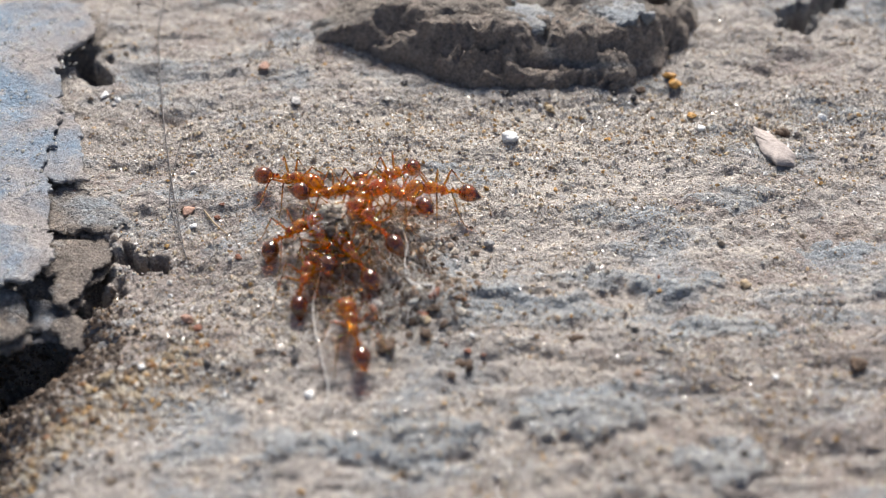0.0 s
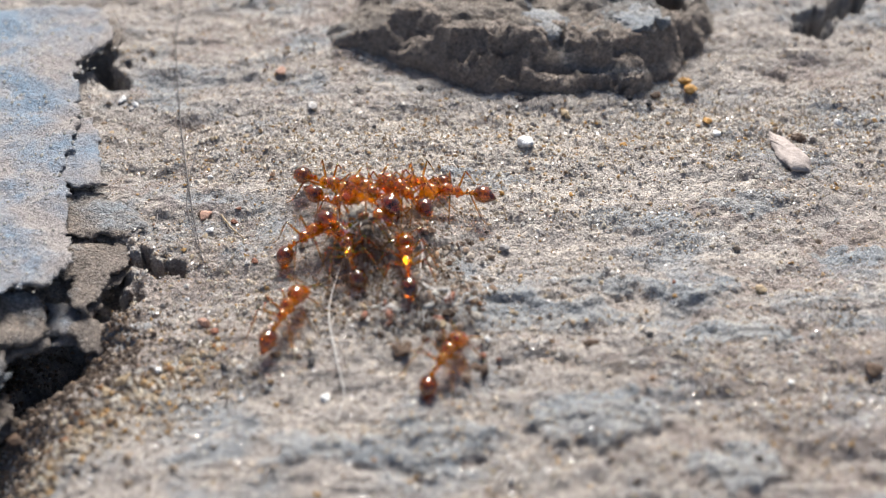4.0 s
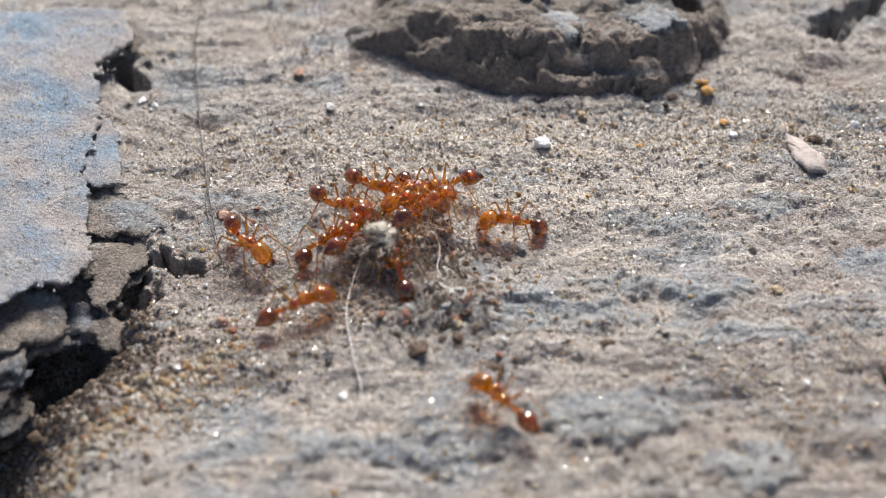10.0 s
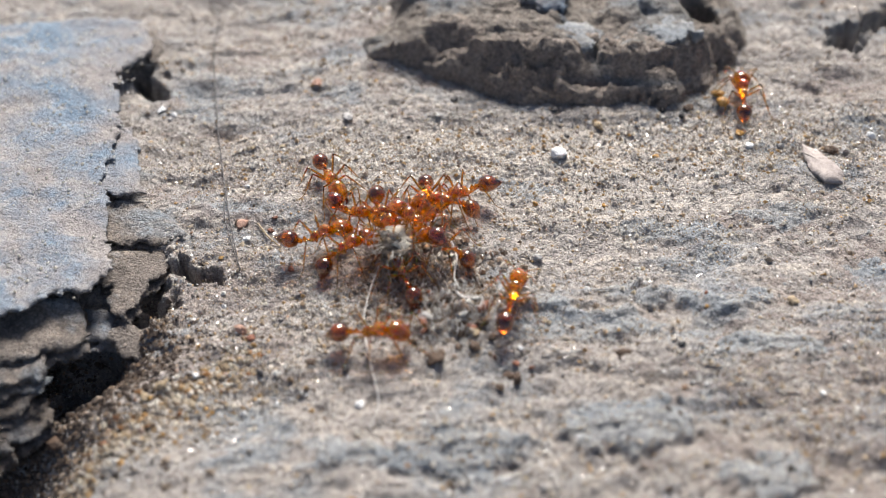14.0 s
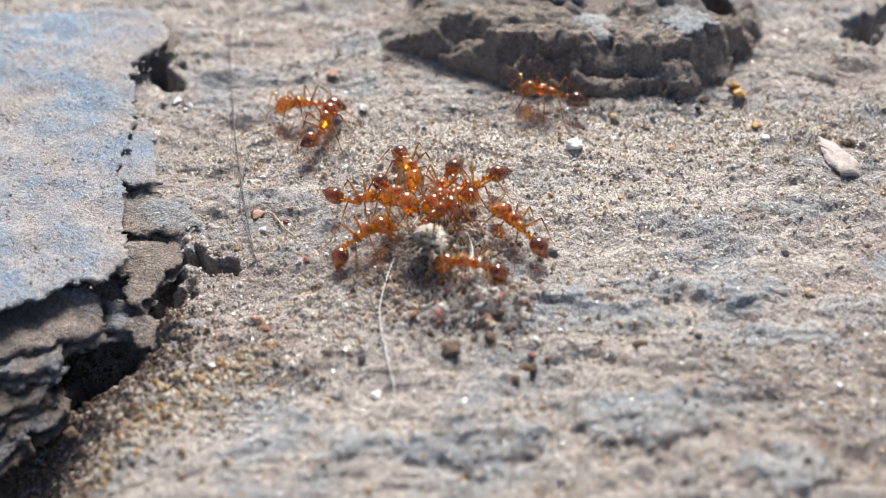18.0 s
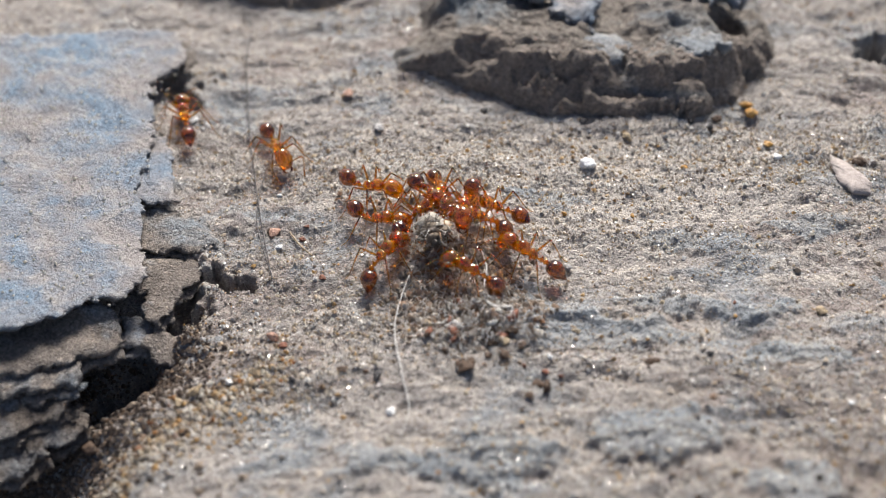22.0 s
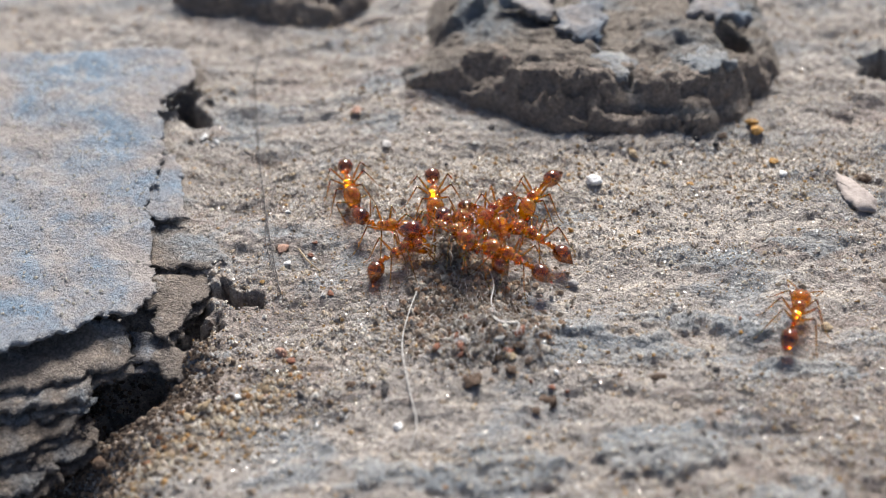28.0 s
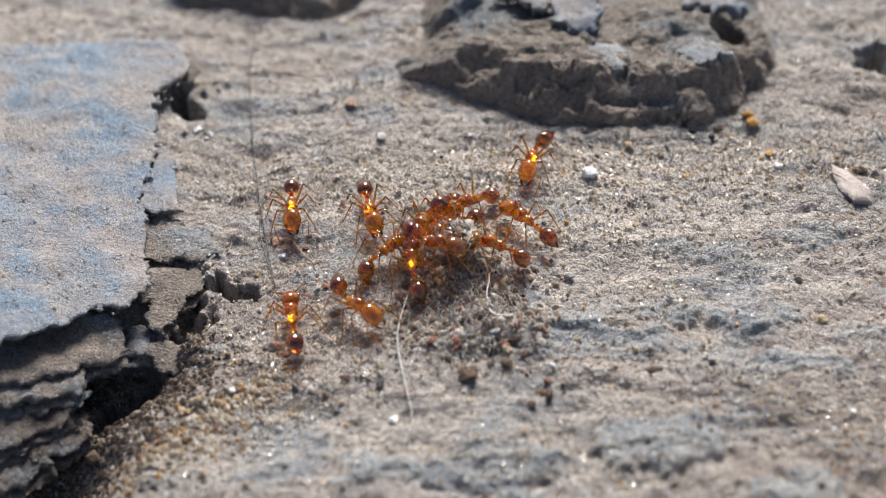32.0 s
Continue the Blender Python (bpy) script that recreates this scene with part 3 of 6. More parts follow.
def ledge(parent, foot, heights, run, back, materials, seed, cell=0.09, holes=(), rises=()):
    """A scarp: foot gives the (x, y) line at the bottom of its face, heights the (x, height) of the crest, run the share of the height by which the face leans back."""
    fx_, fy_ = zip(*foot)
    hx_, hz_ = zip(*heights)
    ux, d = np.meshgrid(np.arange(fx_[0], fx_[-1], cell), np.arange(-1.6, back, cell))
    y = np.interp(ux, fx_, fy_) + d
    jx = ux + 0.5 * layered(ux / 1.3, y / 1.1, seed + 31, 3)
    jy = y + 0.35 * layered(ux / 1.2, y / 1.0, seed + 33, 3)
    tall = np.interp(jx, hx_, hz_)
    deep = np.maximum(run * tall, 0.3) * (1 + 0.25 * layered(ux / 2.2, ux * 0, seed + 3, 3))
    lean = d + 0.32 * layered(ux / 1.6, y / 1.2, seed, 4, 0.6) + 0.3 * facets(jx, jy, seed + 40, 3.0, 0.8, 0.3)
    u = np.clip(lean / deep, 0, 1)
    # three beds, each with a steep riser and a sloping tread
    bed = 3 * u
    tread = np.floor(bed) + step(0.0, 0.42, bed - np.floor(bed)) * 0.75 + 0.25 * (bed - np.floor(bed))
    h = tall * (0.42 * np.minimum(tread / 3, 1) + 0.58 * u)
    on = step(0.02, 0.25, h)
    broken = 0.62 * facets(jx, jy, seed + 50, 2.2, 0.55) + 0.22 * facets(jx, jy, seed + 60, 0.9, 0.3) + 0.07 * facets(jx, jy, seed + 70, 0.35, 0.16)
    h = h + on * (broken * (1 - 0.6 * step(0.9, 1.1, lean / deep)) + 0.1 * layered(ux / 0.7, d / 0.4, seed + 2, 4, 0.6))
    h = h + 0.22 * step(-0.9, 0.5, d + 0.5 * layered(ux / 1.1, y / 0.8, seed + 15, 3)) - 0.08 * np.maximum(d - deep, 0) * step(0, 2, d - deep)
    for rx, ry, wide, long, high in rises:
        h = h + high * step(1.0, 0.7, np.hypot((jx - rx) / wide, (jy - ry) / long))
    for hx, hy, wide, long in holes:
        h = h - 4.5 * step(1.05, 0.85, np.hypot((ux - hx) / wide, (y - hy) / long) + 0.12 * layered(ux / 0.8, y / 0.8, seed + 9, 2))
    fade = step(fx_[0], fx_[0] + 1.2 + 0.9 * np.clip(d - 1, 0, 3.5), ux) * step(fx_[-1], fx_[-1] - 1.6, ux) * step(back, back - 3, d)
    h = h * fade - 0.14 - 0.6 * (1 - on) - 0.8 * (1 - fade)
    verts = np.stack([ux, y, lie(ux, y) + h], -1).reshape(-1, 3)
    ny, nx = ux.shape
    i = (np.arange(ny - 1)[:, None] * nx + np.arange(nx - 1)[None]).ravel()
    ob = new("rock_body", mesh_of("rock_body", verts, np.stack([i, i + 1, i + nx + 1, i + nx], 1).tolist(), materials[0]))
    ob.data.materials.append(materials[1])
    on_top = (lean / deep + 0.2 * layered(ux / 0.9, y / 0.7, seed + 21, 3) > 1.1)[:-1, :-1].ravel()
    ob.data.polygons.foreach_set("material_index", on_top.astype(np.int32))
    ob.parent = parent
    return ob


near_ledge = tagged(new("rock_ledge"), "dark brown broken rock ledge topped with blue-grey slabs", "rock ledge", "ledges of the stone")
ledge(near_ledge, ((-5.0, 13.6), (-3.4, 12.7), (-1.6, 12.1), (0.3, 11.5), (1.7, 10.1), (3.9, 9.4), (5.9, 9.2), (8.1, 9.2), (10.2, 9.5), (11.9, 10.7), (13.0, 12.2), (15.2, 14.4)),
      ((-5.0, 0.05), (-4.0, 0.25), (-3.0, 0.7), (-1.5, 1.3), (0, 1.8), (2, 2.3), (4, 2.6), (6.8, 2.1), (8.2, 2.4), (11, 2.3), (12.6, 1.4), (14.0, 0.8), (15.2, 0.3)), 0.92, 12.5,
      (ledge_mat, ledge_top_mat), 61, holes=((11.8, 14.3, 0.9, 0.95),), rises=((-1.6, 18.4, 2.1, 2.6, 1.1), (8.2, 15.2, 2.6, 2.2, 0.25)))
for corners, high, seed, look_of in (
        (((3.1, 15.3), (4.7, 15.9), (5.9, 15.0), (5.4, 13.5), (4.2, 13.4), (3.5, 14.2)), 2.75, 121, flake_mat),
        (((0.9, 16.9), (3.0, 16.8), (3.2, 15.2), (2.4, 14.9), (1.3, 15.7)), 2.65, 141, flake_mat),
        (((5.3, 13.3), (6.9, 12.4), (7.4, 11.7), (6.3, 11.2), (5.0, 12.0)), 2.3, 131, blue_mat),
        (((8.7, 11.9), (10.1, 12.9), (11.3, 12.6), (11.2, 11.7), (9.8, 11.2)), 2.45, 151, blue_mat),
        (((10.0, 17.2), (12.3, 16.6), (12.6, 15.2), (11.0, 15.1), (10.0, 15.8)), 2.3, 161, flake_mat)):
    slab("loose_slab", corners, lambda x, y, high=high: high + 0.12 + 0.1 * (y - 14) + 0 * x, 0.7, look_of, seed, 0.28, 0.2, "grey-blue loose slab", near_ledge)
far_ledge = tagged(new("rock_ledge"), "low dark rock ledge far back on the stone", "rock ledge", "ledges of the stone")
ledge(far_ledge, ((-17.5, 21.2), (-15.4, 20.2), (-12.6, 19.5), (-8.4, 19.1), (-6.8, 20.2), (-5.0, 21.4)), ((-17.5, 0.2), (-15, 1.2), (-8, 1.4), (-5, 0.2)), 0.8, 7.0,
      (ledge_mat, ledge_top_mat), 77)
# ---- loose pieces ----
def part(name, verts, faces, material, parent, label="", smooth=True):
    """One mesh under a thing or a part."""
    ob = new(name, mesh_of(name, verts, faces, material, smooth))
    ob.parent = parent
    return tagged(ob, label)


def ball(radius, seed, rough=0.25, flat=(1, 1, 1), level_of=2):
    """A lumpy stone's points and faces."""
    bm = bmesh.new()
    bmesh.ops.create_icosphere(bm, subdivisions=level_of, radius=1.0)
    off = Vector((seed * 3.7, seed * 1.3, seed * 2.1))
    pts = []
    for v in bm.verts:
        k = 1 + rough * noise.noise(v.co * 1.1 + off) + 0.4 * rough * noise.noise(v.co * 2.7 + off)
        # a few flat broken sides
        for j in range(8):
            d = Vector((math.sin(seed + 2.1 * j), math.cos(1.7 * seed + 1.3 * j), math.sin(0.6 * seed + 3 * j))).normalized()
            reach = v.co.dot(d) * k
            if reach > 0.66:
                k *= 0.66 / reach
        pts.append([v.co[i] * k * radius * flat[i] for i in range(3)])
    faces = [[v.index for v in f.verts] for f in bm.faces]
    bm.free()
    return pts, faces


def tube(points, radii, sides=6, squash=1.0):
    """A closed tube along points; a radius is a number or (across, up)."""
    pts = np.array(points, float)
    tang = np.gradient(pts, axis=0)
    verts, faces = [], []
    n = len(pts)
    for k in range(n):
        t = tang[k] / max(np.linalg.norm(tang[k]), 1e-9)
        side = np.cross((0, 0, 1), t)
        if np.linalg.norm(side) < 0.15:
            side = np.cross((1, 0, 0), t)
        side = side / np.linalg.norm(side)
        up = np.cross(t, side)
        r = radii[k]
        ra, ru = (r, r * squash) if isinstance(r, (int, float)) else r
        for j in range(sides):
            a = 2 * math.pi * j / sides
            verts.append(pts[k] + side * ra * math.cos(a) + up * ru * math.sin(a))
    for k in range(n - 1):
        for j in range(sides):
            a, b = k * sides + j, k * sides + (j + 1) % sides
            faces.append([a, b, b + sides, a + sides])
    faces.append(list(range(sides))[::-1])
    faces.append([(n - 1) * sides + j for j in range(sides)])
    return verts, faces


def merge(*pieces):
    verts, faces = [], []
    for v, f in pieces:
        k = len(verts)
        verts += [list(p) for p in v]
        faces += [[i + k for i in q] for q in f]
    return verts, faces


PEBBLES_0 = [
    ("quartz", 4.76, 5.66, 0.88), ("amber", 12.44, 9.56, 0.79), ("black", 4.76, 8.94, 0.39), ("umber", 16.74, 6.39, 0.62),
    ("black", 8.57, -5.48, 0.42), ("umber", 2.50, -6.71, 0.71), ("pink", -8.07, -3.62, 0.57), ("rust", -7.60, -4.14, 0.39),
    ("quartz", -3.24, -7.59, 0.41), ("pink", -8.68, 2.15, 0.67), ("amber", 3.60, 2.83, 0.35), ("rust", 3.03, -6.11, 0.29),
    ("quartz", -13.19, 9.62, 0.51), ("grey", -4.54, 8.48, 0.56), ("tan", 13.28, -2.72, 0.54), ("amber", 9.85, -3.26, 0.22),
    ("black", 10.46, 8.65, 0.52), ("tan", 6.77, 8.00, 0.46), ("rust", -7.27, 2.34, 0.26), ("amber", 8.95, 5.79, 0.42),
]
PEBBLES_1 = [
    ("quartz", 13.16, 6.58, 0.46), ("quartz", 18.67, 7.40, 0.53), ("quartz", -8.35, 1.28, 0.40), ("umber", -8.85, 2.25, 0.43),
    # the umber piece at (-14.86, -7.48) is added in place of a dark hole
    ("black", -7.05, -5.92, 0.47), ("umber", -14.86, -7.48, 0.87), ("grey", -6.62, -0.83, 0.32), ("tan", 0.96, -4.65, 0.5),
    ("umber", 0.95, -5.29, 0.56), ("umber", 6.44, -5.56, 0.65), ("quartz", 6.32, -5.38, 0.28), ("pink", -8.00, -3.62, 0.54),
    ("rust", -6.33, -0.79, 0.37), ("pink", -6.15, 11.23, 0.54), ("black", 0.26, 9.89, 0.40), ("quartz", -12.58, 9.39, 0.46),
    ("quartz", -8.67, 4.49, 0.35), ("quartz", -3.23, -7.54, 0.42), ("black", -3.82, -6.07, 0.43), ("umber", -5.14, -5.67, 0.39),
]
PEBBLES_2 = [
    ("umber", -0.54, -5.79, 0.77), ("amber", 6.43, 2.66, 0.31), ("rust", 1.69, -5.66, 0.26), ("amber", 12.31, 10.08, 0.70),
    ("umber", 10.91, 9.38, 0.59), ("amber", 12.90, 7.44, 0.47), ("tan", 6.67, 8.19, 0.47), ("rust", -7.41, 1.79, 0.31),
    ("rust", 9.91, -2.62, 0.25), ("quartz", -18.52, -2.17, 0.29), ("umber", 16.57, 6.33, 0.52), ("black", -1.78, 7.31, 0.26),
    ("grey", -0.88, -3.85, 0.57), ("tan", -1.98, -3.58, 0.48), ("rust", 0.65, -3.12, 0.40), ("tan", -10.67, -6.50, 0.66),
    ("tan", -11.24, -6.91, 0.52), ("quartz", -9.47, -5.91, 0.35), ("grey", -12.74, 9.11, 0.32), ("umber", 16.52, -7.02, 0.77),
]
PEBBLES_3 = [
    ("quartz", 2.65, -5.35, 0.30), ("grey", 3.56, -0.25, 0.60), ("umber", 1.05, -4.25, 0.42), ("tan", 0.75, -4.05, 0.34), ("umber", 0.35, -5.25, 0.34),
    ("umber", -0.35, -5.5, 0.42), ("umber", -1.25, -5.1, 0.31), ("grey", -0.1, -4.6, 0.37), ("tan", -0.75, -4.7, 0.29), ("umber", 1.6, -4.9, 0.34),
    ("umber", 2.15, -6.4, 0.5), ("umber", 1.85, -7.1, 0.4), ("rust", 2.45, -5.95, 0.36), ("umber", -2.0, -4.4, 0.4),
    ("quartz", -6.3, -7.2, 0.3), ("quartz", 12.6, -8.3, 0.3), ("quartz", 13.4, -7.5, 0.26), ("black", 5.2, 7.3, 0.34), ("black", 9.6, 8.9, 0.4),
]
KINDS = {
    "quartz": (quartz_mat, "white_grain", "glossy white quartz grain on the stone"),
    "amber": (amber_mat, "amber_grain", "translucent amber sand grain on the stone"),
    "black": (black_mat, "black_grain", "small shiny black grain on the stone"),
    # soil crumbs, and one dark lump that stands in for a shaded hole
    "umber": (umber_mat, "soil_crumb", "dark brown soil crumb on the stone"),
    "rust": (rust_mat, "red_grain", "small rust-red grain on the stone"),
    "pink": (pink_mat, "pink_grain", "pale reddish grain on the stone"),
    "tan": (tan_mat, "tan_grain", "dull tan grain on the stone"),
    "grey": (grey_mat, "grey_grain", "pale grey grain on the stone"),
}
for k, (kind, px, py, size) in enumerate(PEBBLES_0 + PEBBLES_1 + PEBBLES_2 + PEBBLES_3):
    mat, name, label = KINDS[kind]
    flat = (1.0, 0.75 + 0.25 * math.sin(k), 0.58)
    v, f = ball(size / 2, k + 1, 0.75 if kind in ("umber", "tan") else 0.5, flat, 3)
    ob = new(name, mesh_of(name, v, f, mat))
    ob.matrix_basis = pose(px * MM, py * MM, (level(px, py) + 0.2 * size) * MM, 0, 0, 50 * k)
    tagged(ob, label, "grain", "larger grains on the stone")



def husk(name, px, py, long, wide, turn, seed, material, label):
    """A bent scrap of husk or shell, thin and ragged."""
    out = rim(((-long / 2, 0), (-long / 5, wide / 2), (long / 3, wide / 2.4), (long / 2, 0), (long / 4, -wide / 2), (-long / 3, -wide / 2.2)), 0.1 * wide, seed, 0.07)
    n = len(out)
    top = [(x, y, 0.5 * wide * (1 - (2 * y / wide) ** 2) * 0.5 + 0.25 * x * math.sin(seed)) for x, y in out]
    low = [(0.92 * x, 0.92 * y, z - 0.05) for x, y, z in top]
    v = top + low + [(0, 0, 0.3 * wide + 0.04), (0, 0, 0.3 * wide - 0.04)]
    f = [[2 * n, j, (j + 1) % n] for j in range(n)] + [[j, j + n, (j + 1) % n + n, (j + 1) % n] for j in range(n)]
    f += [[2 * n + 1, (j + 1) % n + n, j + n] for j in range(n)]
    ob = new(name, mesh_of(name, v, f, material))
    ob.matrix_basis = pose(px * MM, py * MM, (level(px, py) + 0.1) * MM, 18 * math.sin(3 * seed), 14 * math.cos(seed), turn)
    return tagged(ob, label, "debris", "scraps round the insect remains")


pick = random.Random(12)
for k in range(46):
    a, r = pick.uniform(0, 6.283), pick.uniform(0.2, 1.0) ** 0.6
    cx, cy = (-0.3 + 1.9 * r * math.cos(a), -4.0 + 1.3 * r * math.sin(a)) if k % 2 else (-0.9 + 1.9 * r * math.cos(a), -1.2 + 1.1 * r * math.sin(a))
    mat, name, label = (fluff_mat, "fluff_scrap", "ragged white scrap of plant fluff among the crumbs") if k % 6 == 1 else ((husk_mat, "husk_scrap", "bent brown scrap of husk among the soil crumbs"), (umber_mat, "soil_clod", "dark brown clod among the soil crumbs"),
                        (wing_mat, "shell_scrap", "thin pale scrap of insect shell among the crumbs"), (rust_mat, "husk_scrap", "bent rusty scrap of husk among the soil crumbs"))[(k * 7) % 4]
    husk(name, cx, cy, pick.uniform(0.25, 0.65), pick.uniform(0.14, 0.34), pick.uniform(0, 360), k + 3, mat, label)

# the flat chip that stands on the stone
chip_rim = rim(((15.46, 6.6), (16.08, 6.03), (16.87, 4.55), (16.62, 3.86), (16.01, 3.9), (15.44, 4.62), (15.32, 5.65)), 0.05, 91, 0.1)
n = len(chip_rim)
mid = chip_rim.mean(0)
rise = lambda p: 0.3 + 0.06 * (5.0 - p[:, 1]) + 0.05 * layered(p[:, 0] * 1.4, p[:, 1] * 1.4, 95, 2)
cv = [(*mid, float(rise(mid[None])[0]) + 0.08)]
for k, z0 in ((0.55, 0.06), (1.0, 0.0)):
    ring = mid + (chip_rim - mid) * k
    cv += [(x, y, z + z0) for (x, y), z in zip(ring, rise(ring))]
ring = mid + (chip_rim - mid) * 0.93
cv += [(x, y, z - 0.16) for (x, y), z in zip(ring, rise(ring))]
cv.append((*mid, -0.05))
cf = [[0, 1 + j, 1 + (j + 1) % n] for j in range(n)]
for a in (1, 1 + n):
    cf += [[a + j, a + n + j, a + n + (j + 1) % n, a + (j + 1) % n] for j in range(n)]
cf += [[1 + 3 * n, 1 + 2 * n + (j + 1) % n, 1 + 2 * n + j] for j in range(n)]
tagged(new("stone_chip", mesh_of("stone_chip", cv, cf, chip_mat)), "pale pinkish-grey flat pointed stone chip tilted on the stone", "stone chip")


# ---- sand, crumbs and fuzz ----
rng = np.random.default_rng(5)
OCTA_V = np.array([(1, 0, 0), (0, 1, 0), (-1, 0, 0), (0, -1, 0), (0, 0, 1), (0, 0, -1), (0.62, 0.62, 0.5), (-0.62, 0.6, -0.45)], float)
OCTA_F = np.array([(0, 6, 4), (6, 1, 4), (0, 1, 6), (1, 2, 4), (2, 3, 4), (3, 0, 4), (1, 0, 5), (7, 1, 5), (2, 7, 5), (1, 7, 2), (3, 2, 5), (0, 3, 5)])


def scatter(count, spread, size):
    """Places on the stone: spread(x, y) gives the share of grains that stay, size the smallest and largest width."""
    out = []
    while sum(len(o) for o in out) < count:
        x, y = rng.uniform(-26, 24, 20000), rng.uniform(-13, 21, 20000)
        keep = rng.random(20000) < spread(x, y)
        out.append(np.stack([x[keep], y[keep]], 1))
    xy = np.concatenate(out)[:count]
    d = size[0] + (size[1] - size[0]) * rng.random(count) ** 3
    return xy, d


def grains(name, count, spread, size, material, label, sink=0.25, thin=1.0, tilt=0.0):
    xy, d = scatter(count, spread, size)
    z = relief(xy[:, 0], xy[:, 1])
    jit = OCTA_V[None] * (0.75 + 0.5 * rng.random((count, 8, 1)))
    jit = jit * np.stack([np.ones(count), 0.6 + 0.5 * rng.random(count), 0.5 + 0.45 * rng.random(count)], 1)[:, None]
    a = rng.uniform(0, 6.283, count)
    c, s = np.cos(a)[:, None], np.sin(a)[:, None]
    lx, ly, lz = jit[..., 0] * c - jit[..., 1] * s, jit[..., 0] * s + jit[..., 1] * c, jit[..., 2]
    lz = lz * thin + tilt * (lx * rng.normal(0, 1, (count, 1)) + ly * rng.normal(0, 1, (count, 1)))
    h = d[:, None] / 2
    v = np.stack([xy[:, :1] + lx * h, xy[:, 1:] + ly * h, (z + d * (0.35 - sink))[:, None] + lz * h], -1).reshape(-1, 3)
    f = (OCTA_F[None] + 8 * np.arange(count)[:, None, None]).reshape(-1, 3).tolist()
    return tagged(new(name, mesh_of(name, v, f, material, False)), label, name.replace("_", " "), kind="stuff")


def sandy(x, y):
    """Where sand has gathered."""
    drift = step(-0.1, 0.55, layered(x / 2.6, y / 1.6, 81, 3))
    lane = np.exp(-(((y + 7.9 - 0.62 * (x + 9)) / 1.0) ** 2)) * step(-3, -6, x)
    bay = 0.3 * blob(x, y, -7.5, -1.5, 3.2, 3.0) + 0.45 * blob(x, y, -9.5, 6.5, 3.5, 2.5) + 0.7 * blob(x, y, -4, 6, 4, 1.8)
    band = 0.7 * np.exp(-(((y - 6.5 - 0.04 * x) / 1.7) ** 2)) * step(0, 8, x + 6) + 0.7 * blob(x, y, 15, 7, 4, 1.6) + 0.6 * blob(x, y, 13, -8, 3, 3)
    band = band + 0.4 * blob(x, y, 4, 4, 7, 3.5)
    heap = 0.6 * blob(x, y, -4.5, -3.4, 2, 1.4)
    clear = 1 - 0.75 * step(-13.6, -14.4, x) * step(-4, -3, y)
    clear = clear * (1 - 0.85 * blob(x, y, -0.6, -1.8, 2.2, 1.9))
    return np.clip((0.03 + 0.34 * drift + lane + bay + band + heap) * clear, 0, 1)


grains("sand_grains", 15500, sandy, (0.06, 0.27), sand_mat, "pale, tan and clear sand grains strewn over the stone")
grains("dust_grains", 56000, lambda x, y: 0.1 + 0.7 * sandy(x, y), (0.04, 0.12), sand_mat, "fine pale dust and quartz specks on the stone", 0.1)
grains("soil_crumbs", 5200, lambda x, y: np.clip(0.75 * blob(x, y, -0.5, -3.0, 2.0, 1.2) + 0.9 * blob(x, y, -0.9, -1.0, 1.6, 1.4) + 0.0012, 0, 1),
       (0.07, 0.4), crumb_mat, "dark brown and tan soil crumbs heaped round the remains")
grains("dark_specks", 1100, lambda x, y: 0.3 + 0.6 * step(-0.1, 0.4, layered(x / 3, y / 2, 101, 2)), (0.05, 0.16), crumb_mat,
       "dark specks of soil on the stone")

grains("mica_flakes", 6000, lambda x, y: 0.25 + 0.75 * sandy(x, y), (0.04, 0.11), mica_mat, "tiny glinting mica and quartz flakes on the stone", -0.05, 0.07, 0.16)
def lane(x, y):
    """A drift of warm coarse sand along the lip of the hollow."""
    return np.clip(1.2 * np.exp(-(((y + 8.6 - 0.8 * (x + 12)) / 0.9) ** 2)) * step(-6.5, -9.0, x) * step(-20, -16, x), 0, 1)


grains("coarse_sand", 2300, lane, (0.08, 0.36), warm_mat, "coarse tan, honey-coloured and clear sand grains drifted along the hollow")
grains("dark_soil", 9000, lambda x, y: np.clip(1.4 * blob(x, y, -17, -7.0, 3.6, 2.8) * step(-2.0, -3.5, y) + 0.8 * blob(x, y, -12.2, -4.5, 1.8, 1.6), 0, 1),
       (0.08, 0.36), soil_shade_mat, "dark brown soil crumbs in the hollow below the flakes, darkened further for its shade")

# sand on top of the large flake
fx = rng.uniform(-26, -14.3, 1400)
fy = rng.uniform(-3, 14.4, 1400)
fd = 0.04 + 0.15 * rng.random(1400) ** 2.5
fz = 0.42 + 0.25 * step(-2, 13, fy) + 0.02 * np.maximum(-14 - fx, 0) + 0.1 * layered(fx / 1.5, fy / 1.1, 6, 4, 0.55) + 0.03 * layered(fx / 0.25, fy / 0.22, 8, 1)
fv = (np.stack([fx, fy, fz + 0.2 * fd], 1)[:, None] + OCTA_V[None] * (0.7 + 0.6 * rng.random((1400, 8, 1))) * fd[:, None, None] / 2).reshape(-1, 3)
tagged(new("flake_sand", mesh_of("flake_sand", fv, (OCTA_F[None] + 8 * np.arange(1400)[:, None, None]).reshape(-1, 3).tolist(), pale_mat, False)),
       "pale sand grains strewn on the large rock flake", "sand grains", kind="stuff")


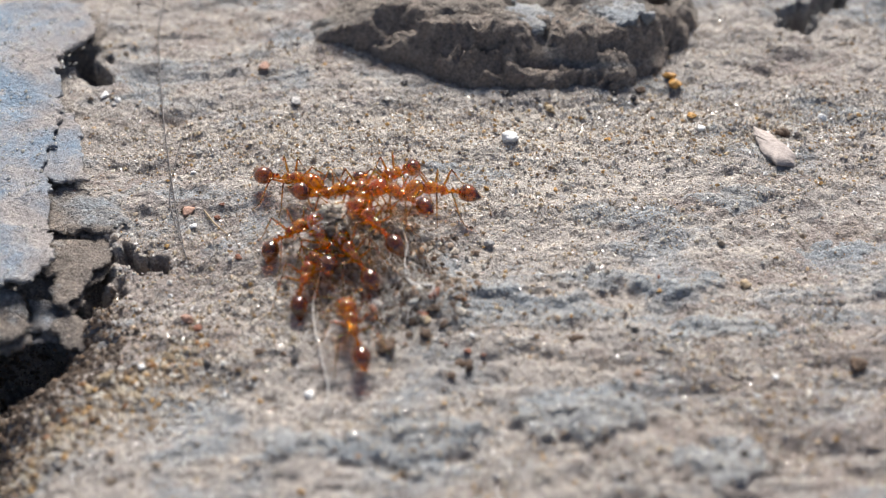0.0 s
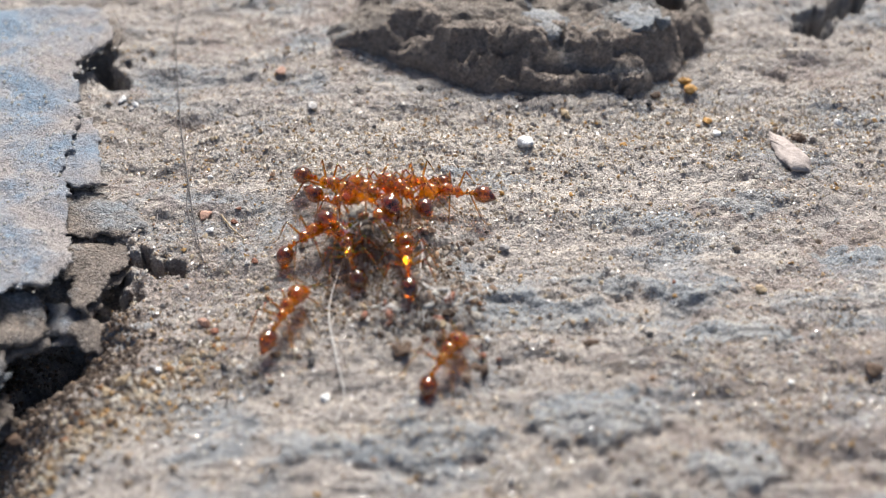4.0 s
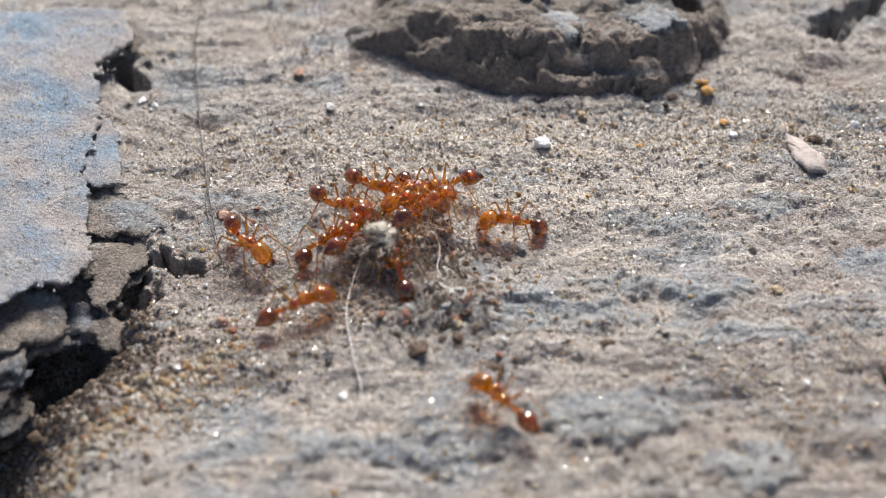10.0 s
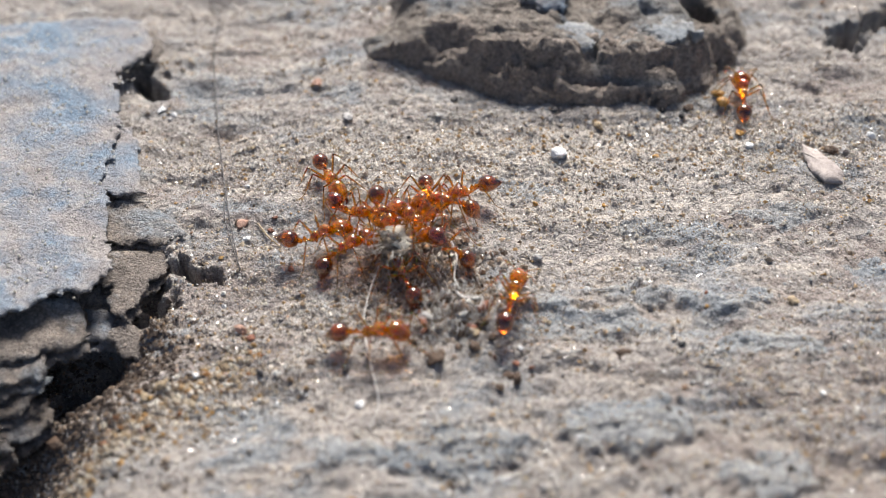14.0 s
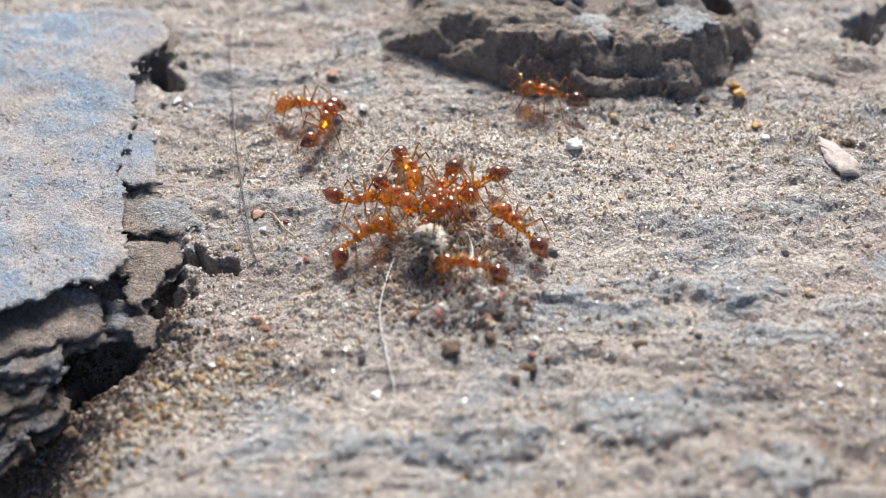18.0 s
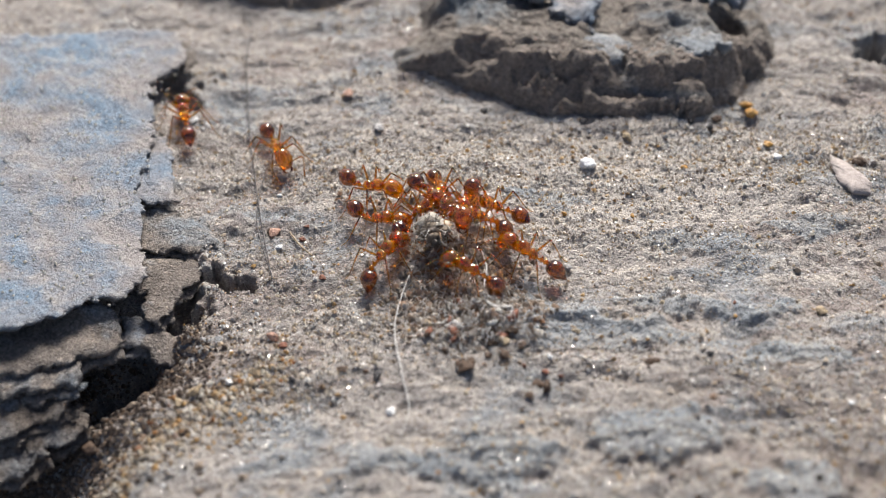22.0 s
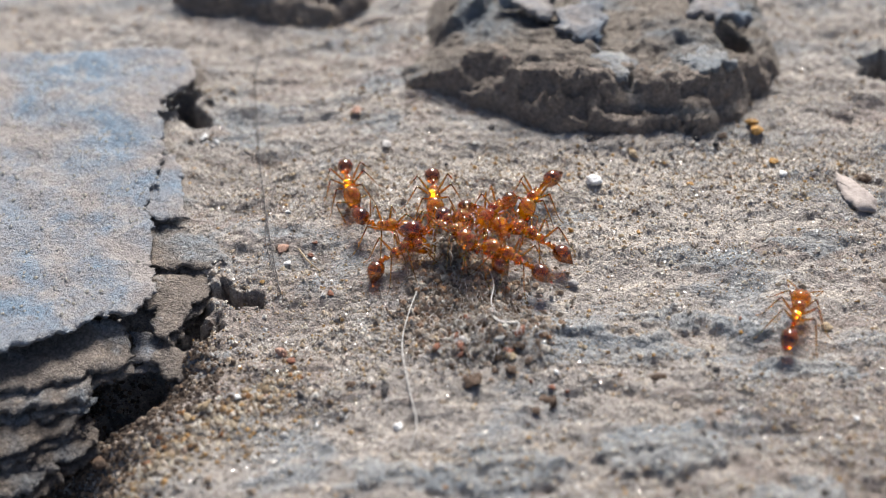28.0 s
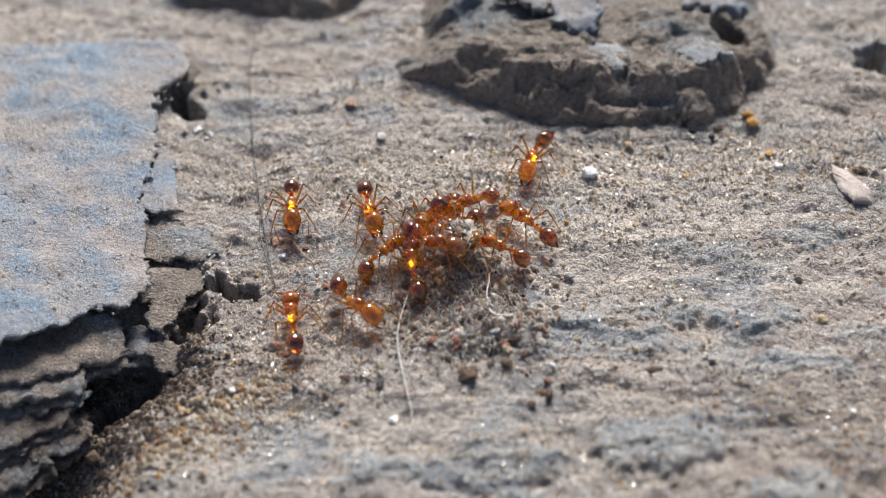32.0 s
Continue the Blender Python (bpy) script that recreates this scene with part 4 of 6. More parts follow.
def fuzz(name, count, spread, length, width, material, label, high=0.1):
    """Short bent fibres lying on the stone, three-sided."""
    xy, d = scatter(count, spread, length)
    a = rng.uniform(0, 6.283, count)
    bend = rng.normal(0, 0.7, count)
    m = 5
    k = np.linspace(-0.5, 0.5, m)
    ang = a[:, None] + bend[:, None] * k[None] * 2
    dx, dy = np.cumsum(np.cos(ang), 1), np.cumsum(np.sin(ang), 1)
    px = xy[:, :1] + (dx - dx.mean(1, keepdims=True)) * d[:, None] / m
    py = xy[:, 1:] + (dy - dy.mean(1, keepdims=True)) * d[:, None] / m
    arch = (1 - (2 * k) ** 2)[None] * rng.uniform(0.2, 1.0, (count, 1)) * high + 0.015
    pz = relief(px, py) + arch + (rng.random((count, 1)) - 0.3) * high * k[None]
    w = width * rng.uniform(0.6, 1.3, (count, 1)) * (1 - 0.75 * np.abs(2 * k[None]) ** 2)
    nx, ny = -np.sin(ang), np.cos(ang)
    rings = np.stack([np.stack([px + nx * w, py + ny * w, pz], -1), np.stack([px - nx * w, py - ny * w, pz], -1), np.stack([px, py, pz + 1.5 * w], -1)], 2)
    f = []
    base = np.arange(m - 1)[:, None] * 3
    for i, j in ((0, 1), (1, 2), (2, 0)):
        f.append(np.concatenate([base + i, base + j, base + 3 + j, base + 3 + i], 1))
    f = np.concatenate(f)
    f = (f[None] + (m * 3 * np.arange(count))[:, None, None]).reshape(-1, 4).tolist()
    return tagged(new(name, mesh_of(name, rings.reshape(-1, 3), f, material)), label, "fibres", kind="stuff")


fuzz("plant_fibres", 5500, lambda x, y: np.clip(0.2 + 0.8 * blob(x, y, -6, 2, 6, 5) + 0.4 * step(0, 0.5, layered(x / 4, y / 3, 111, 2)), 0, 1) * step(-14, -13, x),
     (0.2, 1.1), 0.011, fuzz_mat, "short pale and dark plant fibres felted on the stone", 0.07)
fuzz("debris_fibres", 420, lambda x, y: np.clip(blob(x, y, -0.7, -2.9, 1.9, 1.3) + 0.9 * blob(x, y, -0.9, -0.9, 1.7, 1.4), 0, 1),
     (0.2, 0.9), 0.02, fuzz_mat, "tangled brown and pale shreds among the soil crumbs", 0.35)
fuzz("white_fluff", 600, lambda x, y: np.clip(blob(x, y, 0.1, -3.9, 1.6, 1.2) + 0.5 * blob(x, y, -0.4, -2.0, 1.5, 1.2), 0, 1),
     (0.2, 0.9), 0.016, pale_hair_mat, "pale plant fluff among the soil crumbs", 0.4)


def strand(name, points, width, material, label, lift=0.1, bow=0.0, category="hair"):
    """A long hair through points on the stone, smoothed."""
    p = np.array(points, float)
    k = np.linspace(0, len(p) - 1, 8 * len(p))
    i = np.clip(k.astype(int), 0, len(p) - 2)
    u = (k - i)[:, None]
    g = np.gradient(p, axis=0)
    s = p[i] * (1 + 2 * u) * (1 - u) ** 2 + g[i] * u * (1 - u) ** 2 + p[i + 1] * u * u * (3 - 2 * u) + g[i + 1] * u * u * (u - 1)
    z = np.array([level(x, y) for x, y in s])
    z = np.convolve(np.pad(z, 6, mode="edge"), np.ones(13) / 13, "valid")
    frac = np.linspace(0, 1, len(s))
    z = z + lift + bow * np.sin(np.pi * frac)
    v, f = tube(np.c_[s, z], [width * (0.5 + 0.5 * math.sin(math.pi * (0.15 + 0.8 * q))) for q in frac], 6)
    return tagged(new(name, mesh_of(name, v, f, material)), label, category)


strand("dark_hair", ((-12.2, 19.0), (-11.5, 17.2), (-11.3, 13.8), (-10.4, 8.2), (-9.3, 2.9), (-8.4, -0.7)), 0.034, hair_mat,
       "long thin dark hair lying over the stone", 0.12, 0.15)
strand("dark_hair", ((-9.4, 7.0), (-9.5, 3.2), (-8.9, 0.8), (-8.3, -0.8)), 0.024, hair_mat, "short thin dark hair lying beside the long one", 0.12, 0.1)
strand("pale_fibre", ((-1.9, 1.2), (-2.7, -0.9), (-3.25, -3.6), (-2.9, -6.0), (-2.55, -7.6), (-2.8, -8.9)), 0.026, pale_hair_mat,
       "long curved translucent pale fibre on the stone", 0.08, 0.15, "fibre")
strand("pale_fibre", ((0.1, -0.1), (0.3, -1.1), (0.2, -2.1), (0.5, -2.7)), 0.03, pale_hair_mat, "short white fibre among the soil crumbs", 0.12, 0.3, "fibre")
strand("pale_fibre", ((0.2, -2.2), (0.35, -2.9), (0.8, -3.3), (1.25, -3.35), (1.15, -3.7)), 0.06, pale_hair_mat, "curled white fibre among the soil crumbs", 0.12, 0.1, "fibre")
strand("plant_stalk", ((-18.6, -4.4), (-18.1, -5.0), (-17.5, -5.6)), 0.05, tan_mat, "short tan plant stalk caught under the large flake", 0.5, 0.1, "stalk")
strand("plant_stalk", ((-8.0, 2.2), (-7.5, 1.4), (-6.9, 0.8)), 0.04, tan_mat, "short bent brown plant stalk on the stone", 0.08, 0.08, "stalk")
strand("pale_fibre", ((3.5, -5.2), (4.3, -5.6), (5.0, -5.4)), 0.03, pale_hair_mat, "short pale fibre on the stone", 0.08, 0.05, "fibre")


# ---- the remains that the ants feed on ----
def make_remains():
    """A torn insect: a white waxy scrap on top, a dark bristly stump towards -y, pale shreds and loose legs."""
    it = new("insect_remains")
    r = random.Random(44)
    v, f = ball(0.56, 8, 1.3, (1.15, 0.85, 0.7), 3)
    part("torn_body", [(x + 0.1, y + 0.2, z + 0.72) for x, y, z in v], f, cream_mat, it, "waxy cream-white torn body")
    for k in range(5):
        y0, z0, wide = 0.05 - 0.2 * k, 0.72 - 0.05 * k, 0.5 - 0.02 * k * k
        ring = tube([(0.0, y0, z0), (0.0, y0 - 0.07, z0 + 0.01), (0.0, y0 - 0.16, z0), (0.0, y0 - 0.22, z0 - 0.02)], [0.78 * wide, wide, wide, 0.76 * wide], 14, 0.95)
        hairs = []
        for q in range(30):
            a = r.uniform(0, 2 * math.pi)
            p = np.array((0.93 * wide * math.cos(a), y0 - r.uniform(0, 0.2), z0 + 0.9 * wide * math.sin(a)))
            d = np.array((math.cos(a), r.uniform(-0.6, 0.2), math.sin(a))) * r.uniform(0.12, 0.34)
            hairs.append(tube([p - 0.2 * d, p + 0.5 * d, p + d], [0.018, 0.014, 0.005], 4))
        part("body_ring", *merge(ring, *hairs), dirty_mat if k in (1, 3) else stripe_mat, it, "dirty brown ring" if k in (1, 3) else "dark bristly ring")
    for k in range(3):
        wide, long = 0.58 - 0.1 * k, 0.38 - 0.05 * k
        shell = rim(((-wide, -0.3), (0.0, -long), (0.8 * wide, -0.25), (wide, 0.2), (0.1, long), (-0.8 * wide, 0.25)), 0.09, 19 + k, 0.08)
        n = len(shell)
        top = [(x + 0.3 * k - 0.1, y + 0.1 - 0.25 * k, 1.16 - 0.12 * k - 0.3 * y * y - 0.35 * x * x + 0.06 * math.sin(7 * x + k)) for x, y in shell]
        low = [(x, y, z - 0.05) for x, y, z in top]
        faces = [[n * 2] + [j, (j + 1) % n] for j in range(n)] + [[j, j + n, (j + 1) % n + n, (j + 1) % n] for j in range(n)]
        faces += [[2 * n + 1, (j + 1) % n + n, j + n] for j in range(n)]
        mid = (0.3 * k - 0.1, 0.1 - 0.25 * k, 1.2 - 0.12 * k)
        part("thin_shell", top + low + [mid, (mid[0], mid[1], mid[2] - 0.06)], faces, (wing_mat, cream_mat, dirty_mat)[k], it, "thin pale translucent shell")
    for side in (-1, 1):
        shreds = []
        for q in range(70):
            a = r.uniform(0, 6.283)
            p = np.array((side * r.uniform(0.05, 0.75), r.uniform(-1.0, 0.5), r.uniform(0.3, 0.95)))
            d = np.array((0.7 * side * r.uniform(0, 1), -0.3 + 0.8 * math.cos(a), r.uniform(-0.6, 0.5))) * r.uniform(0.3, 0.7)
            bow = np.array((r.uniform(-0.15, 0.15), r.uniform(-0.15, 0.15), r.uniform(0.0, 0.2)))
            shreds.append(tube([p, p + 0.5 * d + bow, p + d], [0.024, 0.018, 0.007], 4))
        part("shred_tangle", *merge(*shreds), fuzz_mat, it, "tangled pale and brown shreds")
    for k in range(5):
        a = 0.8 + 1.1 * k
        p = [(0.1 * k, 0.3 * math.cos(a), 0.6), (0.1 * k + 0.35 * math.sin(a), 0.85 * math.cos(a), 0.95), (0.1 * k + 0.7 * math.sin(a), 1.35 * math.cos(a), 0.15)]
        part("dead_leg", *tube(p, [0.05, 0.035, 0.02], 6), husk_mat, it)
    return tagged(it, "torn cream-white insect remains with a dark bristly stump", "dead insect")


remains = make_remains()


# ---- ants ----
def profile(stops, sides=16, steps=14):
    """A smooth body along x from stops of (x, z, half width, half height)."""
    s = np.array(stops, float)
    k = np.linspace(0, len(s) - 1, steps)
    i = np.clip(k.astype(int), 0, len(s) - 2)
    u = (k - i)[:, None]
    g = np.gradient(s, axis=0)
    c = s[i] * (1 + 2 * u) * (1 - u) ** 2 + g[i] * u * (1 - u) ** 2 + s[i + 1] * u * u * (3 - 2 * u) + g[i + 1] * u * u * (u - 1)
    verts, faces = [], []
    for x, z, w, h in c:
        w, h = max(w, 0.012), max(h, 0.012)
        for j in range(sides):
            a = 2 * math.pi * j / sides
            verts.append((x, w * math.cos(a), z + h * math.sin(a)))
    for q in range(steps - 1):
        for j in range(sides):
            a, b = q * sides + j, q * sides + (j + 1) % sides
            faces.append([a, a + sides, b + sides, b])
    faces.append(list(range(sides)))
    faces.append([(steps - 1) * sides + j for j in reversed(range(sides))])
    if s[-1, 0] > s[0, 0]:
        faces = [q[::-1] for q in faces]
    return verts, faces


def bristles(verts, faces, every, length, seed):
    """Short stiff hairs standing on a body."""
    r = random.Random(seed)
    out = []
    v = np.array(verts)
    c = v.mean(0)
    for q in range(0, len(v), every):
        p = v[(q + r.randrange(every)) % len(v)]
        d = (p - c) * (1, 1.4, 1.4)
        d = d / max(np.linalg.norm(d), 1e-6) + np.array([r.uniform(-0.6, 0.1), r.uniform(-0.3, 0.3), r.uniform(-0.2, 0.4)])
        out.append(tube([p - d * 0.02, p + d * length * 0.5, p + d * length + (0, 0, -0.02)], [0.007, 0.006, 0.002], 3))
    return merge((verts, faces), *out)


def turned(verts, pivot, down=0.0, aside=0.0):
    """Points swung about a pivot on the body's middle line: down and aside in degrees, for what lies behind it; forward parts take down below zero."""
    px, pz = pivot
    a, b = radians(down), radians(aside)
    out = []
    for x, y, z in verts:
        dx, dz = x - px, z - pz
        dx, dz = dx * math.cos(a) - dz * math.sin(a), dx * math.sin(a) + dz * math.cos(a)
        out.append((px + dx * math.cos(b) - y * math.sin(b), dx * math.sin(b) + y * math.cos(b), pz + dz))
    return out


def make_ant(label, droop, bend, nod):
    """A fire ant, 3.6 mm long, head towards +x, standing on z = 0: droop and bend swing the gaster down and aside, nod lowers the head."""
    it = new("ant")
    tip = lambda verts: turned(verts, (0.62, 0.95), -nod, 0)
    v, f = profile(((0.6, 0.97, 0.09, 0.1), (0.66, 0.99, 0.27, 0.25), (0.8, 1.0, 0.355, 0.335), (1.02, 0.97, 0.385, 0.36), (1.24, 0.92, 0.36, 0.31),
                    (1.4, 0.86, 0.28, 0.22), (1.48, 0.83, 0.13, 0.11)), 18, 20)
    head = part("head", *bristles(tip(v), f, 12, 0.12, 1), head_mat, it, "glossy amber head")
    for s in (1, -1):
        v, f = tube([(1.4, 0.16 * s, 0.8), (1.51, 0.19 * s, 0.75), (1.6, 0.13 * s, 0.72), (1.65, 0.03 * s, 0.7)], [0.075, 0.07, 0.045, 0.014], 8, 0.7)
        part("mandible", tip(v), f, gaster_mat, head, "dark brown mandible")
        v, f = ball(0.055, 3, 0.05, (1.1, 0.6, 1.0), 2)
        part("eye", tip([(x + 1.08, y + 0.37 * s, z + 1.02) for x, y, z in v]), f, eye_mat, head, "black eye")
        p = [(1.36, 0.12 * s, 0.98), (1.4, 0.36 * s, 1.16), (1.42, 0.68 * s, 1.3), (1.5, 0.73 * s, 1.27), (1.66, 0.7 * s, 1.1), (1.82, 0.64 * s, 0.92),
             (1.95, 0.6 * s, 0.78), (2.06, 0.56 * s, 0.66), (2.12, 0.54 * s, 0.6)]
        v, f = tube(p, [0.026, 0.028, 0.032, 0.022, 0.021, 0.023, 0.035, 0.038, 0.013], 8)
        part("antenna", tip(v), f, leg_mat, head, "elbowed antenna with a small club")
    v, f = profile(((0.63, 0.95, 0.1, 0.1), (0.54, 0.97, 0.19, 0.19), (0.38, 1.0, 0.28, 0.28), (0.17, 0.98, 0.255, 0.25), (0.02, 0.92, 0.185, 0.18),
                    (-0.1, 0.93, 0.2, 0.2), (-0.26, 0.89, 0.175, 0.18), (-0.38, 0.8, 0.07, 0.08)), 16, 24)
    part("thorax", *bristles(v, f, 17, 0.13, 2), body_mat, it, "amber thorax")
    v, f = profile(((-0.34, 0.79, 0.05, 0.05), (-0.46, 0.8, 0.05, 0.055), (-0.57, 0.88, 0.11, 0.17), (-0.66, 0.82, 0.06, 0.07), (-0.76, 0.86, 0.13, 0.14),
                    (-0.87, 0.83, 0.06, 0.07)), 12, 18)
    part("petiole", turned(v, (-0.36, 0.79), 0.25 * droop, 0.3 * bend), f, body_mat, it, "narrow two-knobbed amber waist")
    v, f = profile(((-0.83, 0.83, 0.07, 0.08), (-0.9, 0.85, 0.22, 0.22), (-1.03, 0.87, 0.315, 0.315), (-1.22, 0.88, 0.355, 0.36), (-1.45, 0.87, 0.3, 0.31),
                    (-1.66, 0.84, 0.165, 0.175), (-1.84, 0.82, 0.025, 0.025)), 18, 24)
    gaster = turned(turned(v, (-0.84, 0.83), droop, bend), (-0.36, 0.79), 0.25 * droop, 0.3 * bend)
    part("gaster", *bristles(gaster, f, 10, 0.13, 3), gaster_mat, it, "glossy dark brown banded gaster")
    for s in (1, -1):
        for root, knee, shin, foot in (((0.38, 0.15, 0.8), (0.78, 0.55, 1.22), (1.12, 0.92, 0.34), (1.34, 1.1, 0.02)),
                                       ((0.12, 0.15, 0.78), (0.14, 0.74, 1.34), (0.1, 1.14, 0.36), (0.06, 1.46, 0.02)),
                                       ((-0.14, 0.15, 0.74), (-0.52, 0.66, 1.38), (-0.98, 1.02, 0.36), (-1.32, 1.22, 0.02))):
            p = [np.array(q) * (1, s, 1) for q in (root, knee, shin, foot)]
            o = p[0]
            femur = tube([p[0] - o, (0.35 * p[1] + 0.65 * p[0]) - o, (0.75 * p[1] + 0.25 * p[0]) - o, p[1] - o], [0.04, 0.056, 0.045, 0.03], 8)
            tibia = tube([p[1] - o, (0.5 * p[1] + 0.5 * p[2]) - o + (0, 0, 0.03), p[2] - o], [0.027, 0.035, 0.022], 8)
            toes = [p[2] + (p[3] - p[2]) * k - o + np.array((0, 0, -0.06 * math.sin(math.pi * k))) for k in (0, 0.3, 0.6, 0.85, 1.0)]
            tarsus = tube(toes, [0.02, 0.017, 0.016, 0.018, 0.01], 6)
            coxa = tube([(0, -0.04 * s, 0.1), (0, 0, 0.02), (0.01, 0.03 * s, -0.03)], [0.07, 0.08, 0.05], 8)
            leg = part("leg", *merge(coxa, femur, tibia, tarsus), leg_mat, it, "thin translucent amber leg")
            leg.location = Vector(o) * MM
    return tagged(it, label, "ant", "ants round the insect remains")


# walking, feeding with a hanging gaster, feeding with a raised and bent one
ANT_KINDS = (("glossy amber fire ant walking on the stone", 14, 0, 12), ("glossy amber fire ant feeding with its gaster hanging", 42, 8, 26),
             ("glossy amber fire ant feeding with its gaster bent aside", -8, -24, 18))
first = [make_ant(*kind) for kind in ANT_KINDS]
ants = []
for at, kind in enumerate((1, 2, 1, 0, 2, 1, 1, 0, 1, 0, 2, 0, 0, 2)):
    ants.append(first[kind] if first[kind] not in ants else copy_thing(first[kind], pose(0, 0, 0)))


def on_stone(x, y, turn, lift=0.0):
    """An ant's pose, standing on the stone at a place in millimetres and facing turn degrees from +x."""
    a = radians(turn)
    u, w = np.array((math.cos(a), math.sin(a))), np.array((-math.sin(a), math.cos(a)))
    p = np.array((x, y))
    pts = np.array([p, p + u, p - u, p + 0.9 * w, p - 0.9 * w])
    z = lie(pts[:, 0], pts[:, 1])
    mean = float(np.mean(relief(pts[:, 0], pts[:, 1])))
    nose, lean = math.degrees(math.atan2(z[1] - z[2], 2.0)), math.degrees(math.atan2(z[3] - z[4], 1.8))
    return Matrix.Translation(Vector((x, y, mean + 0.02 + lift)) * MM) @ pose(0, 0, 0, 0, 0, turn) @ pose(0, 0, 0, lean, -nose, 0)


def stride(ant, rows, seed):
    """Swing the legs in two sets of three while the ant walks; shift them a little while it stands."""
    r = random.Random(seed)
    legs = [c for c in ant.children if c.name.startswith("leg")]
    times, phase, pace = [0.0], [0.0], [0.0]
    for (ta, ma), (tb, mb) in zip(rows, rows[1:]):
        far = (mb.translation - ma.translation).length / MM
        walking = far / max(tb - ta, 0.01) > 1.6
        n = max(1, min(int(math.ceil((tb - ta) / (0.1 if walking else 0.5))), 20))
        for j in range(1, n + 1):
            times.append(ta + (tb - ta) * j / n)
            phase.append(phase[-1] + (far / n * 2.4 if walking else 0.0))
            pace.append(1.0 if walking else 0.0)
    for k, leg in enumerate(legs):
        half = math.pi * ((k % 3 + k // 3) % 2)
        spot, keys = leg.location.copy(), []
        side = 1 if k < 3 else -1
        for t, ph, go in zip(times, phase, pace):
            swing = go * 16 * math.sin(ph + half) + (1 - go) * r.uniform(-7, 7)
            raised = go * max(0.0, math.cos(ph + half)) * 9 + (1 - go) * r.uniform(0, 3)
            keys.append((t, Matrix.Translation(spot) @ pose(0, 0, 0, side * raised, 0, side * swing)))
        walk(leg, keys)


def motions():
    """The ants' ways over the stone, and their legs."""
    rows = [
        (0.00, on_stone(-3.94, -0.53, 22, 0.00)), (1.00, on_stone(-4.22, -0.49, 20, 0.00)), (2.00, on_stone(-4.09, -0.59, 22, 0.00)), (3.00, on_stone(-4.04, -0.53, 24, 0.00)),
        (6.00, on_stone(-3.98, -0.58, 29, 0.00)), (7.00, on_stone(-3.91, -0.60, 20, 0.00)), (8.00, on_stone(-4.05, -0.56, 18, 0.00)), (9.00, on_stone(-3.98, -0.62, 15, 0.00)),
        (10.00, on_stone(-3.98, -0.69, 23, 0.00)), (11.00, on_stone(-3.90, -0.25, 30, 0.00)), (12.00, on_stone(-3.92, -0.46, 32, 0.00)), (13.00, on_stone(-3.88, -0.68, 27, 0.00)),
        (14.00, on_stone(-3.89, -0.69, 25, 0.00)), (17.00, on_stone(-3.95, -0.55, 30, 0.00)), (18.00, on_stone(-3.95, -0.57, 31, 0.00)), (19.00, on_stone(-3.90, -0.32, 34, 0.00)),
        (20.00, on_stone(-3.99, -0.46, 26, 0.00)), (21.00, on_stone(-4.08, -0.13, 33, 0.00)), (22.00, on_stone(-3.68, -0.58, 52, 0.00)), (23.00, on_stone(-3.73, 0.03, 33, 0.00)),
        (24.00, on_stone(-3.83, 0.20, 23, 0.00)), (25.00, on_stone(-3.91, 0.05, 29, 0.00)), (28.00, on_stone(-3.45, 0.28, 26, 0.00)), (29.00, on_stone(-3.64, 0.07, 22, 0.00)),
        (30.00, on_stone(-3.34, 0.04, 26, 0.00)), (31.00, on_stone(-3.49, 0.16, 26, 0.00)), (32.00, on_stone(-3.71, 0.08, 35, 0.00)),
    ]
    walk(ants[0], rows)
    stride(ants[0], rows, 0)
    rows = [
        (0.00, on_stone(-2.67, 1.58, 8, 0.08)), (1.00, on_stone(-3.19, 1.13, -4, 0.06)), (2.00, on_stone(-2.94, 1.12, -6, 0.07)), (3.00, on_stone(-2.89, 1.39, -5, 0.07)),
        (6.00, on_stone(-2.91, 1.38, -25, 0.07)), (7.00, on_stone(-3.92, 1.45, -28, 0.00)), (8.00, on_stone(-3.62, 0.88, -32, 0.03)), (9.00, on_stone(-3.89, 0.69, -35, 0.00)),
        (10.00, on_stone(-3.60, 1.28, -22, 0.03)), (11.00, on_stone(-3.74, 1.07, -24, 0.01)), (12.00, on_stone(-3.76, 1.09, -17, 0.01)), (13.00, on_stone(-3.71, 1.48, -18, 0.01)),
        (14.00, on_stone(-3.64, 1.37, -25, 0.02)), (17.00, on_stone(-4.42, 1.74, -3, 0.00)), (18.00, on_stone(-4.10, 1.78, 3, 0.00)), (19.00, on_stone(-4.04, 1.98, 8, 0.00)),
        (20.00, on_stone(-3.81, 1.34, -16, 0.00)), (21.00, on_stone(-3.67, 2.12, -25, 0.00)), (22.00, on_stone(-4.04, 1.75, -15, 0.00)), (22.50, on_stone(-5.63, 2.19, -27, 0.00)),
        (23.00, on_stone(-6.27, 2.94, 4, 0.00)), (24.00, on_stone(-6.74, 2.92, -31, 0.00)), (25.00, on_stone(-6.18, 3.05, 31, 0.00)), (28.00, on_stone(-4.16, 2.24, -16, 0.00)),
        (29.00, on_stone(-4.45, 2.55, -2, 0.00)), (30.00, on_stone(-4.05, 2.93, -14, 0.00)), (30.50, on_stone(-4.70, 2.28, -4, 0.00)), (31.00, on_stone(-6.45, 1.60, -2, 0.00)),
        (31.50, on_stone(-5.44, -0.35, -30, 0.00)), (32.00, on_stone(-4.83, -2.52, -43, 0.00)),
    ]
    walk(ants[1], rows)
    stride(ants[1], rows, 1)
